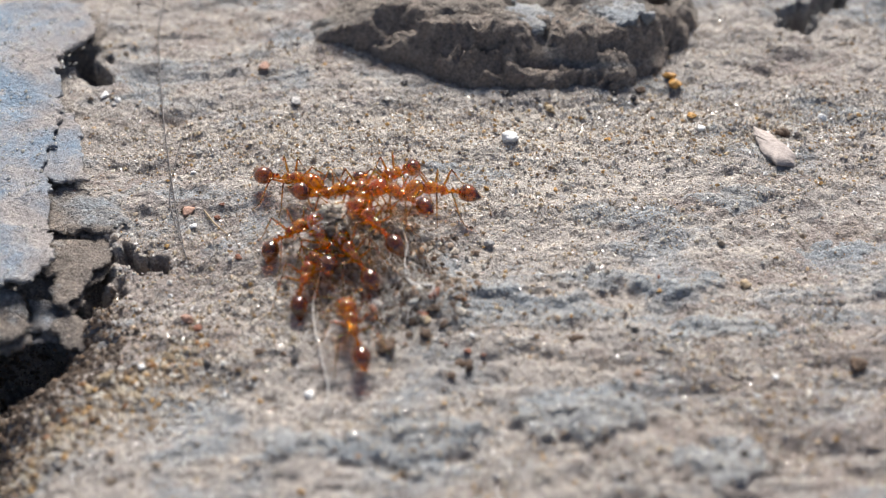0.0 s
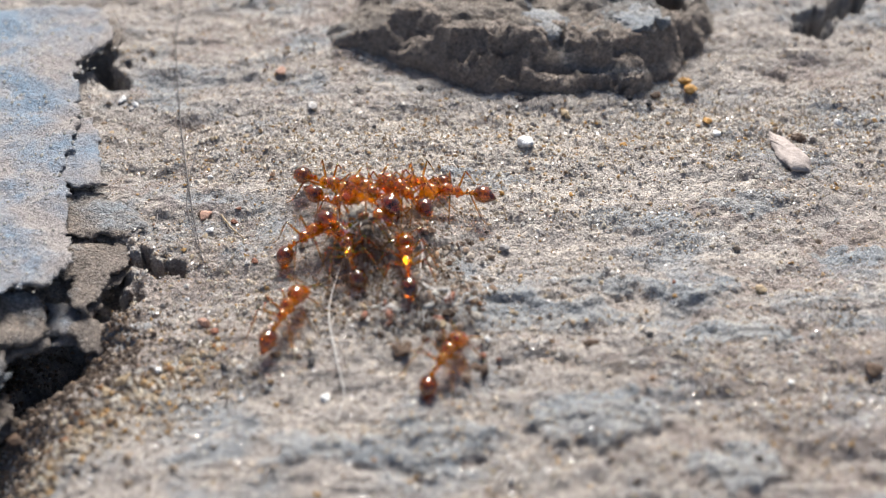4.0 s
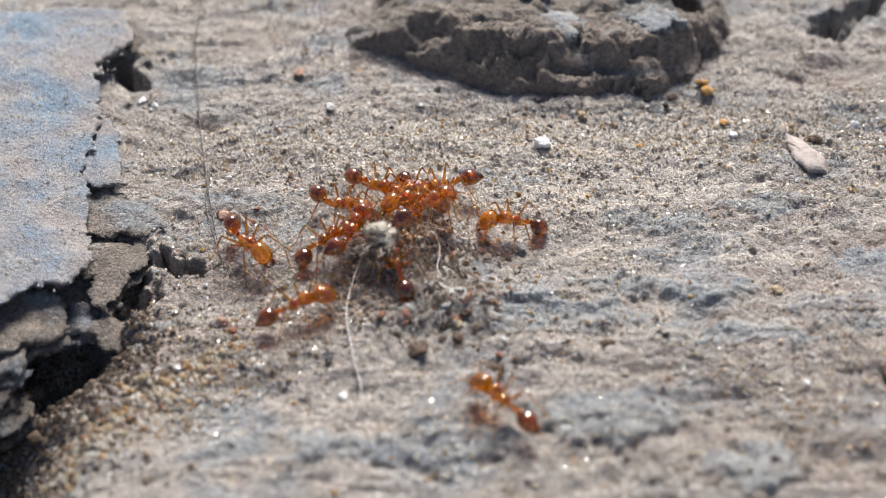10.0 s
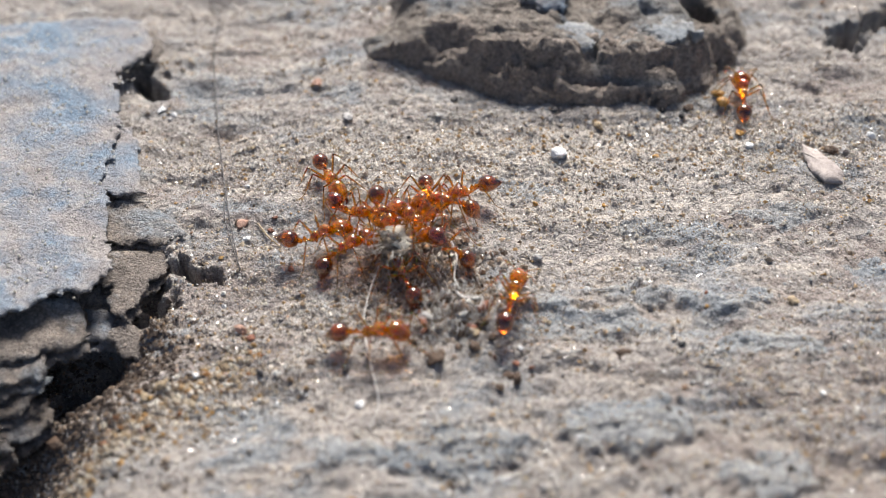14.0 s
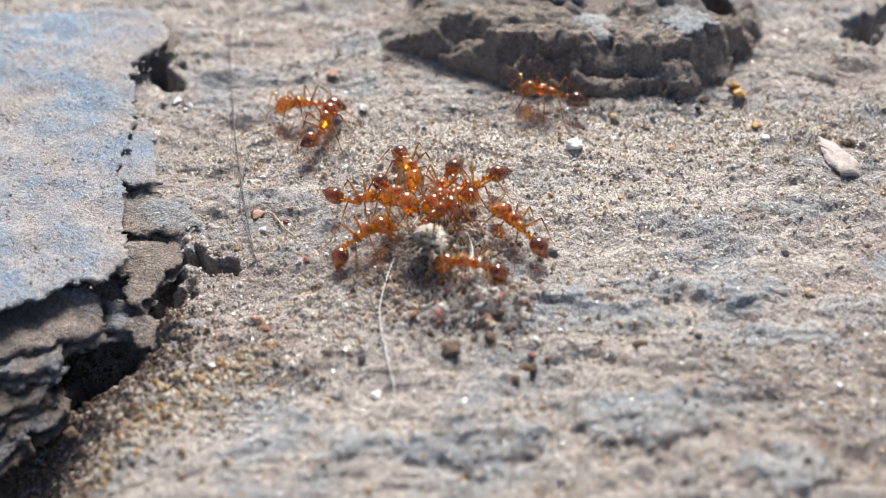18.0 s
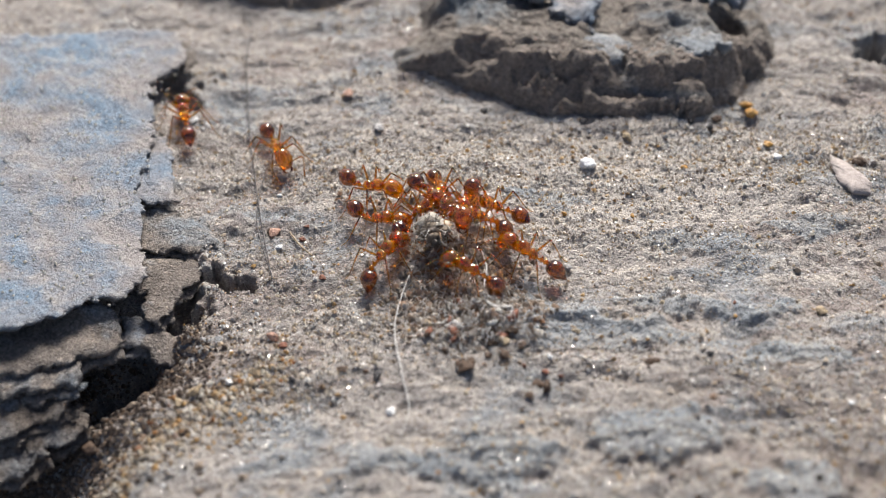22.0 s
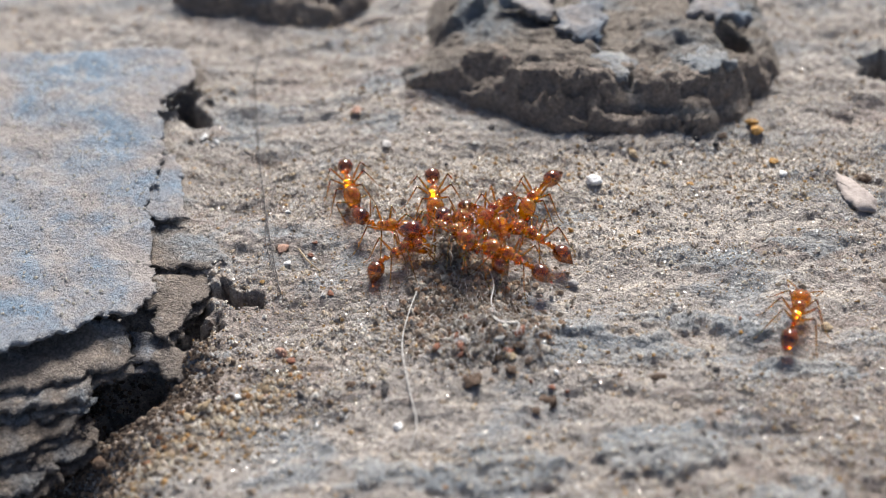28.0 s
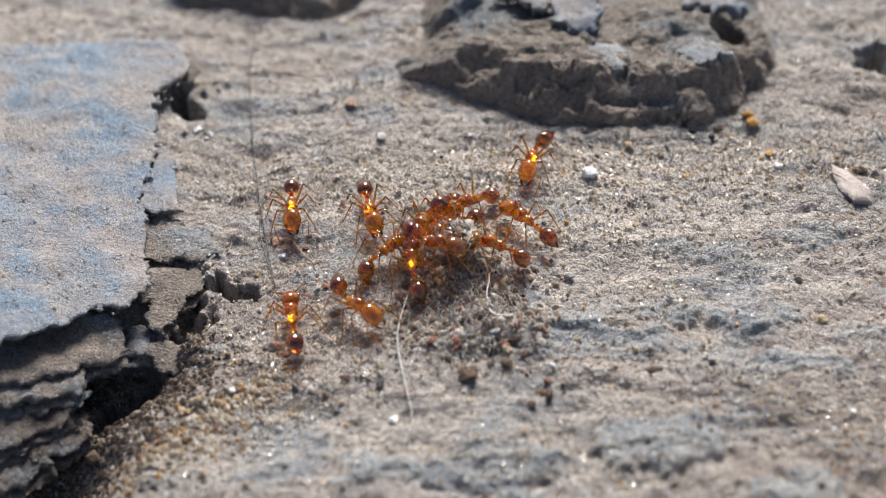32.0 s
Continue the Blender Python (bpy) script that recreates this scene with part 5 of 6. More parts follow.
    rows = [
        (0.00, on_stone(-1.44, 1.62, -87, 0.20)), (1.00, on_stone(-1.10, 1.78, -91, 0.20)), (2.00, on_stone(-1.64, 1.93, -95, 0.20)), (3.00, on_stone(-0.78, 2.07, -82, 0.20)),
        (6.00, on_stone(-1.43, 0.98, -93, 0.20)), (7.00, on_stone(-1.30, 1.90, -90, 0.20)), (8.00, on_stone(-0.63, 2.39, -80, 0.20)), (9.00, on_stone(-1.06, 1.95, -77, 0.20)),
        (10.00, on_stone(-0.88, 1.96, -80, 0.20)), (11.00, on_stone(-1.52, 1.87, -90, 0.20)), (12.00, on_stone(-1.24, 2.01, -85, 0.20)), (13.00, on_stone(-1.16, 1.83, -84, 0.20)),
        (14.00, on_stone(-0.88, 2.34, -89, 0.20)), (17.00, on_stone(-2.59, 2.69, -90, 0.08)), (18.00, on_stone(-2.37, 3.77, -73, 0.00)), (19.00, on_stone(-2.27, 3.46, -53, 0.00)),
        (20.00, on_stone(-2.58, 2.19, -85, 0.13)), (21.00, on_stone(-2.56, 2.51, -76, 0.11)), (22.00, on_stone(-1.63, 3.51, -77, 0.00)), (23.00, on_stone(-2.33, 3.70, -83, 0.00)),
        (23.50, on_stone(-1.69, 3.65, -78, 0.00)), (24.00, on_stone(-0.93, 3.74, -72, 0.00)), (25.00, on_stone(-0.83, 3.49, -1, 0.05)), (28.00, on_stone(-0.09, 2.79, -48, 0.15)),
        (29.00, on_stone(-1.29, 2.63, -100, 0.17)), (30.00, on_stone(-1.24, 2.47, -96, 0.19)), (31.00, on_stone(-1.36, 2.44, -140, 0.18)), (32.00, on_stone(-1.62, 2.50, -120, 0.17)),
    ]
    walk(ants[2], rows)
    stride(ants[2], rows, 2)
    rows = [
        (0.00, on_stone(-4.32, 2.69, -21, 0.00)), (1.00, on_stone(-3.89, 2.65, -40, 0.00)), (2.00, on_stone(-3.95, 2.60, -34, 0.00)), (3.00, on_stone(-3.48, 2.77, -31, 0.00)),
        (6.00, on_stone(-3.63, 2.25, -30, 0.00)), (7.00, on_stone(-3.01, 2.45, -21, 0.05)), (8.00, on_stone(-2.69, 2.10, -35, 0.10)), (9.00, on_stone(-2.31, 1.49, -10, 0.15)),
        (10.00, on_stone(-2.20, 2.39, -34, 0.11)), (11.00, on_stone(-2.52, 2.42, -33, 0.09)), (12.00, on_stone(-2.49, 2.30, -67, 0.10)), (13.00, on_stone(-2.55, 2.28, -37, 0.10)),
        (13.50, on_stone(-3.99, 3.48, -82, 0.00)), (14.00, on_stone(-4.88, 3.71, -66, 0.00)), (14.50, on_stone(-3.19, 4.34, -31, 0.00)), (15.50, on_stone(-1.34, 6.53, -24, 0.00)),
        (16.00, on_stone(-1.43, 6.77, -91, 0.00)), (16.50, on_stone(-1.51, 7.02, -158, 0.00)), (17.00, on_stone(-2.72, 7.29, -158, 0.00)), (17.50, on_stone(-6.96, 8.51, -197, 0.00)),
        (18.00, on_stone(-6.96, 8.29, -183, 0.00)), (18.50, on_stone(-7.38, 8.27, -136, 0.00)), (19.00, on_stone(-7.49, 5.58, -82, 0.00)), (19.50, on_stone(-8.19, 3.48, -87, 0.00)),
        (20.00, on_stone(-8.28, 3.59, -85, 0.00)), (20.50, on_stone(-8.61, 3.42, -86, 0.00)), (21.00, on_stone(-8.57, 4.16, -66, 0.00)), (21.50, on_stone(-9.68, 5.09, -19, 0.00)),
        (22.00, on_stone(-9.01, 6.99, -64, 0.00)), (22.50, on_stone(-8.91, 6.83, -68, 0.00)), (23.00, on_stone(-8.88, 5.93, -75, 0.00)), (23.50, on_stone(-9.12, 5.14, -78, 0.00)),
        (24.00, on_stone(-9.04, 4.52, -76, 0.00)), (24.50, on_stone(-9.23, 1.37, -75, 0.00)), (25.00, on_stone(-7.70, 1.98, -33, 0.00)), (25.50, on_stone(-5.11, 1.03, -35, 0.00)),
        (26.17, on_stone(-3.17, 0.61, -92, 0.04)), (26.83, on_stone(-1.23, 0.18, -148, 0.09)), (27.50, on_stone(0.71, -0.25, -205, 0.13)), (28.00, on_stone(0.93, -0.18, -202, 0.13)),
        (29.00, on_stone(0.92, -0.75, -187, 0.08)), (29.50, on_stone(0.25, -0.29, -236, 0.11)), (30.00, on_stone(-0.42, 0.17, -284, 0.15)), (30.50, on_stone(-0.61, 0.66, -212, 0.15)),
        (31.00, on_stone(-0.80, 1.14, -139, 0.15)), (32.00, on_stone(-1.03, 1.04, -134, 0.15)),
    ]
    walk(ants[3], rows)
    stride(ants[3], rows, 3)
    rows = [
        (0.00, on_stone(1.56, 1.73, 179, 0.04)), (1.00, on_stone(1.70, 1.70, 179, 0.03)), (2.00, on_stone(1.78, 1.79, 182, 0.03)), (3.00, on_stone(1.80, 1.81, 171, 0.03)),
        (6.00, on_stone(0.63, 2.25, 210, 0.05)), (7.00, on_stone(0.55, 1.89, 193, 0.05)), (8.00, on_stone(0.42, 2.14, 207, 0.05)), (9.00, on_stone(0.43, 2.17, 209, 0.05)),
        (10.00, on_stone(0.38, 2.35, 212, 0.05)), (11.00, on_stone(0.28, 2.63, 208, 0.04)), (12.00, on_stone(0.29, 2.64, 210, 0.04)), (13.00, on_stone(0.36, 2.56, 213, 0.04)),
        (14.00, on_stone(0.45, 2.53, 215, 0.04)), (17.00, on_stone(0.29, 2.75, 210, 0.04)), (18.00, on_stone(0.33, 2.45, 225, 0.04)), (19.00, on_stone(0.28, 2.75, 214, 0.04)),
        (20.00, on_stone(0.60, 2.44, 217, 0.04)), (21.00, on_stone(0.77, 2.33, 218, 0.04)), (22.00, on_stone(0.63, 2.22, 161, 0.05)), (23.00, on_stone(0.61, 1.98, 168, 0.05)),
        (24.00, on_stone(0.86, 2.93, 174, 0.02)), (24.50, on_stone(1.21, 3.91, 174, 0.00)), (25.00, on_stone(1.83, 3.86, 109, 0.00)), (25.50, on_stone(2.72, 3.96, 101, 0.00)),
        (27.50, on_stone(1.95, 5.20, 131, 0.00)), (27.75, on_stone(2.05, 4.66, 189, 0.00)), (28.00, on_stone(2.14, 4.11, 246, 0.00)), (29.00, on_stone(0.36, 5.06, 199, 0.00)),
        (30.00, on_stone(-0.50, 4.66, 226, 0.00)), (30.50, on_stone(0.24, 5.18, 247, 0.00)), (31.00, on_stone(1.80, 5.09, 264, 0.00)), (32.00, on_stone(2.26, 6.22, 255, 0.00)),
    ]
    walk(ants[4], rows)
    stride(ants[4], rows, 4)
    rows = [
        (0.00, on_stone(-0.20, 2.50, -137, 0.28)), (1.00, on_stone(0.81, 3.72, -174, 0.00)), (2.00, on_stone(1.34, 4.26, -183, 0.00)), (3.00, on_stone(0.70, 3.40, -171, 0.00)),
        (6.00, on_stone(-0.30, 1.70, -155, 0.30)), (7.00, on_stone(-0.68, 2.44, -150, 0.30)), (8.00, on_stone(-0.86, 0.70, -172, 0.30)), (9.00, on_stone(-0.82, 1.25, -163, 0.30)),
        (10.00, on_stone(-0.69, 0.74, -167, 0.30)), (11.00, on_stone(-0.45, 0.56, -165, 0.30)), (12.00, on_stone(-0.29, 0.78, -170, 0.30)), (13.00, on_stone(-0.70, 0.94, -195, 0.30)),
        (14.00, on_stone(-0.21, 1.39, -180, 0.30)), (17.00, on_stone(0.10, 0.77, -149, 0.30)), (18.00, on_stone(-0.57, 0.99, -142, 0.30)), (19.00, on_stone(-0.17, 0.91, -150, 0.30)),
        (20.00, on_stone(-0.05, 0.55, -137, 0.30)), (21.00, on_stone(-0.49, 1.36, -182, 0.30)), (22.00, on_stone(-0.09, 0.83, -195, 0.30)), (23.00, on_stone(0.13, 0.77, -188, 0.30)),
        (24.00, on_stone(0.86, 0.77, -140, 0.30)), (25.00, on_stone(0.64, 0.01, -150, 0.30)), (28.00, on_stone(0.47, 3.21, -123, 0.11)), (29.00, on_stone(0.27, 3.01, -128, 0.17)),
        (30.00, on_stone(0.69, 2.76, -147, 0.19)), (31.00, on_stone(0.31, 2.67, -135, 0.23)), (32.00, on_stone(-0.40, 3.15, -143, 0.17)),
    ]
    walk(ants[5], rows)
    stride(ants[5], rows, 5)
    rows = [
        (0.00, on_stone(-17.58, -12.08, 50, 0.00)), (1.00, on_stone(-12.41, -11.37, -19, 0.00)), (1.50, on_stone(-7.23, -11.33, 12, 0.00)), (2.00, on_stone(-5.10, -10.97, 45, 0.00)),
        (2.50, on_stone(-3.48, -8.21, 91, 0.00)), (3.00, on_stone(-0.10, -7.49, 23, 0.00)), (3.50, on_stone(1.34, -6.93, 41, 0.00)), (4.50, on_stone(0.12, -6.59, 70, 0.00)),
        (5.50, on_stone(-1.40, -6.38, 105, 0.00)), (6.00, on_stone(0.68, -7.90, 35, 0.00)), (6.50, on_stone(9.87, -6.50, 25, 0.00)), (7.00, on_stone(13.39, -4.40, 28, 0.00)),
        (7.50, on_stone(18.94, -1.95, 34, 0.00)), (7.80, on_stone(21.89, 1.53, 84, 0.00)), (8.00, on_stone(19.17, 2.73, 134, 0.00)), (8.20, on_stone(16.45, 3.92, 184, 0.00)),
        (8.50, on_stone(6.65, 4.05, 183, 0.00)), (9.00, on_stone(4.37, 2.84, 184, 0.00)), (10.00, on_stone(3.17, 0.55, 179, 0.00)), (11.00, on_stone(3.12, -0.08, 194, 0.00)),
        (12.00, on_stone(1.90, -1.07, 171, 0.00)), (13.00, on_stone(0.40, -1.42, 160, 0.01)), (14.00, on_stone(-0.38, -0.78, 157, 0.08)), (14.50, on_stone(0.71, -1.51, 161, 0.00)),
        (17.00, on_stone(-0.11, -2.07, 157, 0.00)), (18.00, on_stone(0.17, -2.31, 174, 0.00)), (19.00, on_stone(-0.33, -2.66, 151, 0.00)), (20.00, on_stone(-0.26, -2.67, 141, 0.00)),
        (21.00, on_stone(-0.76, -2.46, 144, 0.00)), (22.00, on_stone(-0.38, -1.50, 151, 0.02)), (23.00, on_stone(-0.74, -1.05, 164, 0.06)), (24.00, on_stone(-0.77, -1.00, 152, 0.07)),
        (25.00, on_stone(-0.42, 0.50, 125, 0.10)), (28.00, on_stone(-0.47, 0.08, 153, 0.10)), (29.00, on_stone(-0.98, -0.07, 139, 0.10)), (30.00, on_stone(-0.10, -0.23, 157, 0.10)),
        (31.00, on_stone(0.08, -0.44, 153, 0.09)), (32.00, on_stone(0.44, -0.01, 172, 0.10)),
    ]
    walk(ants[6], rows)
    stride(ants[6], rows, 6)
    rows = [
        (0.00, on_stone(-1.68, -1.93, 121, 0.00)), (1.00, on_stone(-2.10, -2.00, 123, 0.00)), (2.00, on_stone(-1.29, -1.79, 95, 0.00)), (3.00, on_stone(-0.74, -2.18, 89, 0.00)),
        (6.00, on_stone(0.18, -1.56, 108, 0.00)), (7.00, on_stone(-0.01, -1.29, 108, 0.04)), (7.17, on_stone(0.09, -1.35, 164, 0.03)), (7.33, on_stone(0.19, -1.41, 221, 0.02)),
        (7.50, on_stone(0.29, -1.47, 277, 0.01)), (8.00, on_stone(0.96, -2.39, 294, 0.00)), (8.50, on_stone(1.40, -5.65, 309, 0.00)), (9.00, on_stone(1.77, -6.10, 328, 0.00)),
        (9.50, on_stone(1.68, -6.31, 282, 0.00)), (9.75, on_stone(2.06, -7.48, 208, 0.00)), (10.00, on_stone(2.43, -8.65, 134, 0.00)), (10.50, on_stone(-2.70, -8.60, 175, 0.00)),
        (11.00, on_stone(-11.07, -8.02, 197, 0.00)), (11.30, on_stone(-14.15, -6.57, 137, 0.00)), (11.37, on_stone(-13.90, -6.08, 80, 0.00)), (11.43, on_stone(-13.65, -5.59, 22, 0.00)),
        (11.50, on_stone(-13.40, -5.10, -36, 0.00)), (12.00, on_stone(-9.59, -4.06, 36, 0.00)), (12.50, on_stone(-6.21, -1.93, 31, 0.00)), (13.00, on_stone(-4.85, -3.19, -14, 0.00)),
        (13.50, on_stone(-3.60, -3.88, 7, 0.00)), (14.00, on_stone(-2.83, -5.03, -4, 0.00)), (14.50, on_stone(-1.29, -5.00, 1, 0.00)), (15.50, on_stone(7.42, -5.52, -7, 0.00)),
        (16.30, on_stone(17.91, -4.49, 15, 0.00)), (17.15, on_stone(19.76, -5.91, -46, 0.00)), (18.00, on_stone(21.60, -7.34, -107, 0.00)), (20.00, on_stone(9.69, -21.04, -155, 0.00)),
        (22.00, on_stone(-8.43, -20.94, -180, 0.00)), (23.10, on_stone(-16.61, -15.55, -246, 0.00)), (24.20, on_stone(-24.79, -10.16, -312, 0.00)), (24.60, on_stone(-18.34, -7.64, -331, 0.00)),
        (25.00, on_stone(-5.61, -5.46, -383, 0.00)), (25.50, on_stone(-1.73, -4.70, -378, 0.00)), (26.50, on_stone(5.23, -5.08, -373, 0.00)), (27.50, on_stone(12.56, -4.68, -328, 0.00)),
        (27.80, on_stone(12.63, -3.98, -313, 0.00)), (28.00, on_stone(11.83, -3.02, -291, 0.00)), (28.20, on_stone(11.00, -5.48, -365, 0.00)), (28.40, on_stone(10.17, -7.94, -439, 0.00)),
        (28.55, on_stone(8.94, -7.32, -492, 0.00)), (28.70, on_stone(7.71, -6.71, -546, 0.00)), (29.00, on_stone(1.56, -6.32, -513, 0.00)), (29.30, on_stone(-1.22, -5.04, -566, 0.00)),
        (29.60, on_stone(-2.21, -4.02, -628, 0.00)), (30.00, on_stone(-2.51, -4.11, -617, 0.00)), (30.50, on_stone(-6.52, -2.89, -577, 0.00)), (30.80, on_stone(-7.24, -1.57, -623, 0.00)),
        (31.00, on_stone(-6.68, -1.12, -619, 0.00)), (31.40, on_stone(-6.74, -1.88, -629, 0.00)), (32.00, on_stone(-7.31, -2.91, -620, 0.00)),
    ]
    walk(ants[7], rows)
    stride(ants[7], rows, 7)
    rows = [
        (0.00, on_stone(-3.41, -2.86, 72, 0.00)), (1.00, on_stone(-3.85, -2.11, 48, 0.00)), (2.00, on_stone(-2.61, -1.43, 90, 0.00)), (3.00, on_stone(-2.62, -1.50, 105, 0.00)),
        (6.00, on_stone(-1.77, -1.31, 95, 0.08)), (7.00, on_stone(-1.73, -1.64, 96, 0.00)), (8.00, on_stone(-1.40, -1.90, 107, 0.00)), (9.00, on_stone(-1.30, -2.00, 104, 0.00)),
        (10.00, on_stone(-1.32, -2.09, 103, 0.00)), (10.33, on_stone(-1.07, -2.17, 50, 0.00)), (10.67, on_stone(-0.81, -2.25, -2, 0.00)), (11.00, on_stone(-0.56, -2.33, -55, 0.00)),
        (11.33, on_stone(-0.74, -2.17, 0, 0.00)), (11.67, on_stone(-0.92, -2.00, 55, 0.00)), (12.00, on_stone(-1.10, -1.83, 110, 0.00)), (13.00, on_stone(-1.65, -1.95, 105, 0.00)),
        (14.00, on_stone(-1.79, -1.99, 111, 0.00)), (17.00, on_stone(-1.34, -0.40, 51, 0.33)), (18.00, on_stone(-1.16, -0.18, 44, 0.35)), (19.00, on_stone(-1.19, -0.18, 12, 0.35)),
        (20.00, on_stone(-1.90, 0.44, 11, 0.35)), (21.00, on_stone(-2.56, 0.91, 55, 0.32)), (22.00, on_stone(-2.33, 1.62, 35, 0.33)), (22.50, on_stone(-2.03, 1.36, -12, 0.34)),
        (23.00, on_stone(-1.73, 1.10, -60, 0.35)), (24.00, on_stone(-1.68, 1.80, -87, 0.35)), (25.00, on_stone(-3.75, 0.80, -84, 0.04)), (26.50, on_stone(-2.83, 0.92, -44, 0.20)),
        (28.00, on_stone(-1.90, 1.03, -5, 0.35)), (29.00, on_stone(-2.29, 0.57, 1, 0.35)), (29.50, on_stone(-2.07, -0.09, 55, 0.29)), (30.00, on_stone(-1.86, -0.75, 109, 0.23)),
        (31.00, on_stone(-2.00, -1.50, 94, 0.00)), (32.00, on_stone(-2.58, -0.83, 96, 0.11)),
    ]
    walk(ants[8], rows)
    stride(ants[8], rows, 8)
    rows = [
        (0.00, on_stone(-1.66, -5.49, 105, 0.00)), (0.50, on_stone(-0.51, -6.52, 105, 0.00)), (1.00, on_stone(-1.44, -7.11, 170, 0.00)), (1.50, on_stone(-2.69, -7.15, 196, 0.00)),
        (1.75, on_stone(-3.94, -6.07, 145, 0.00)), (2.00, on_stone(-5.18, -4.99, 94, 0.00)), (2.50, on_stone(-4.69, -4.81, 95, 0.00)), (3.00, on_stone(-4.02, -4.98, 63, 0.00)),
        (3.50, on_stone(-4.68, -4.78, 66, 0.00)), (5.50, on_stone(-4.76, -3.33, 46, 0.00)), (6.00, on_stone(-5.25, -3.49, 60, 0.00)), (6.50, on_stone(-4.38, -2.70, 50, 0.00)),
        (7.00, on_stone(-3.84, -2.45, 53, 0.00)), (8.00, on_stone(-3.91, -2.67, 51, 0.00)), (9.00, on_stone(-3.82, -2.56, 52, 0.00)), (9.50, on_stone(-4.61, -3.70, 41, 0.00)),
        (10.00, on_stone(-4.89, -3.92, 19, 0.00)), (10.50, on_stone(-2.51, -6.40, -0, 0.00)), (11.00, on_stone(0.34, -5.77, 40, 0.00)), (12.00, on_stone(0.54, -5.96, 45, 0.00)),
        (13.00, on_stone(0.68, -5.92, 41, 0.00)), (13.50, on_stone(0.37, -5.84, 37, 0.00)), (14.00, on_stone(2.31, -3.61, 75, 0.00)), (14.50, on_stone(2.70, -1.17, 145, 0.00)),
        (16.50, on_stone(3.37, -0.48, 89, 0.00)), (17.00, on_stone(3.07, 0.37, 124, 0.00)), (18.00, on_stone(2.03, 0.19, 131, 0.00)), (19.00, on_stone(1.97, 0.10, 137, 0.00)),
        (20.00, on_stone(1.71, -0.31, 161, 0.00)), (21.00, on_stone(1.90, 0.13, 160, 0.00)), (22.00, on_stone(1.88, -0.36, 149, 0.00)), (23.00, on_stone(2.00, -0.00, 170, 0.00)),
        (24.00, on_stone(2.33, -0.91, 146, 0.00)), (25.00, on_stone(2.39, -0.87, 146, 0.00)), (28.00, on_stone(2.08, 1.48, 143, 0.00)), (29.00, on_stone(1.59, 1.49, 129, 0.00)),
        (30.00, on_stone(2.66, 1.06, 159, 0.00)), (31.00, on_stone(2.24, 0.67, 163, 0.00)), (32.00, on_stone(1.83, 2.14, 137, 0.00)),
    ]
    walk(ants[9], rows)
    stride(ants[9], rows, 9)
    rows = [
        (0.00, on_stone(-0.04, 0.36, 152, 0.55)), (1.00, on_stone(0.04, 0.10, 179, 0.55)), (2.00, on_stone(-0.15, 0.01, 202, 0.55)), (3.00, on_stone(-0.01, 0.36, 166, 0.55)),
        (5.00, on_stone(-2.16, 2.90, 135, 0.25)), (5.25, on_stone(-2.94, 3.59, 175, 0.12)), (5.50, on_stone(-3.73, 4.28, 215, 0.00)), (6.00, on_stone(-5.62, 3.77, 248, 0.00)),
        (6.50, on_stone(-6.60, 3.22, 292, 0.00)), (7.00, on_stone(-6.72, 3.17, 275, 0.00)), (7.50, on_stone(-6.95, 2.43, 308, 0.00)), (8.00, on_stone(-7.19, 0.33, 269, 0.00)),
        (8.50, on_stone(-7.35, 1.05, 264, 0.00)), (9.00, on_stone(-7.04, 0.45, 239, 0.00)), (9.25, on_stone(-7.01, 0.09, 285, 0.00)), (9.50, on_stone(-6.98, -0.26, 332, 0.00)),
        (10.00, on_stone(-7.27, -0.30, 314, 0.00)), (10.50, on_stone(-7.34, 0.44, 364, 0.00)), (11.00, on_stone(-7.29, -0.15, 341, 0.00)), (12.00, on_stone(-7.45, 0.07, 361, 0.00)),
        (12.50, on_stone(-6.18, 0.64, 377, 0.00)), (13.00, on_stone(-6.05, 0.33, 381, 0.00)), (13.50, on_stone(-5.95, 0.36, 372, 0.00)), (14.00, on_stone(-5.07, 0.10, 378, 0.00)),
        (14.50, on_stone(-6.26, 0.25, 382, 0.00)), (15.50, on_stone(-4.19, 2.96, 376, 0.00)), (16.00, on_stone(-2.76, 2.97, 314, 0.17)), (16.50, on_stone(-1.32, 2.98, 251, 0.34)),
        (17.00, on_stone(-1.12, 2.27, 259, 0.55)), (18.00, on_stone(-0.86, 1.66, 261, 0.55)), (19.00, on_stone(-1.04, 1.79, 254, 0.55)), (20.00, on_stone(-0.33, 1.41, 265, 0.55)),
        (21.00, on_stone(-0.48, 1.83, 280, 0.55)), (22.00, on_stone(-0.58, 1.57, 267, 0.55)), (23.00, on_stone(-1.09, 1.58, 257, 0.55)), (24.00, on_stone(-1.65, 0.96, 265, 0.55)),
        (25.00, on_stone(-0.67, 0.08, 338, 0.55)), (28.00, on_stone(-1.31, 0.68, 304, 0.55)), (29.00, on_stone(-1.22, -0.28, 342, 0.55)), (30.00, on_stone(-1.16, -0.16, 340, 0.55)),
        (31.00, on_stone(-1.60, -0.17, 319, 0.55)), (32.00, on_stone(-1.81, -0.24, 334, 0.50)),
    ]
    walk(ants[10], rows)
    stride(ants[10], rows, 10)
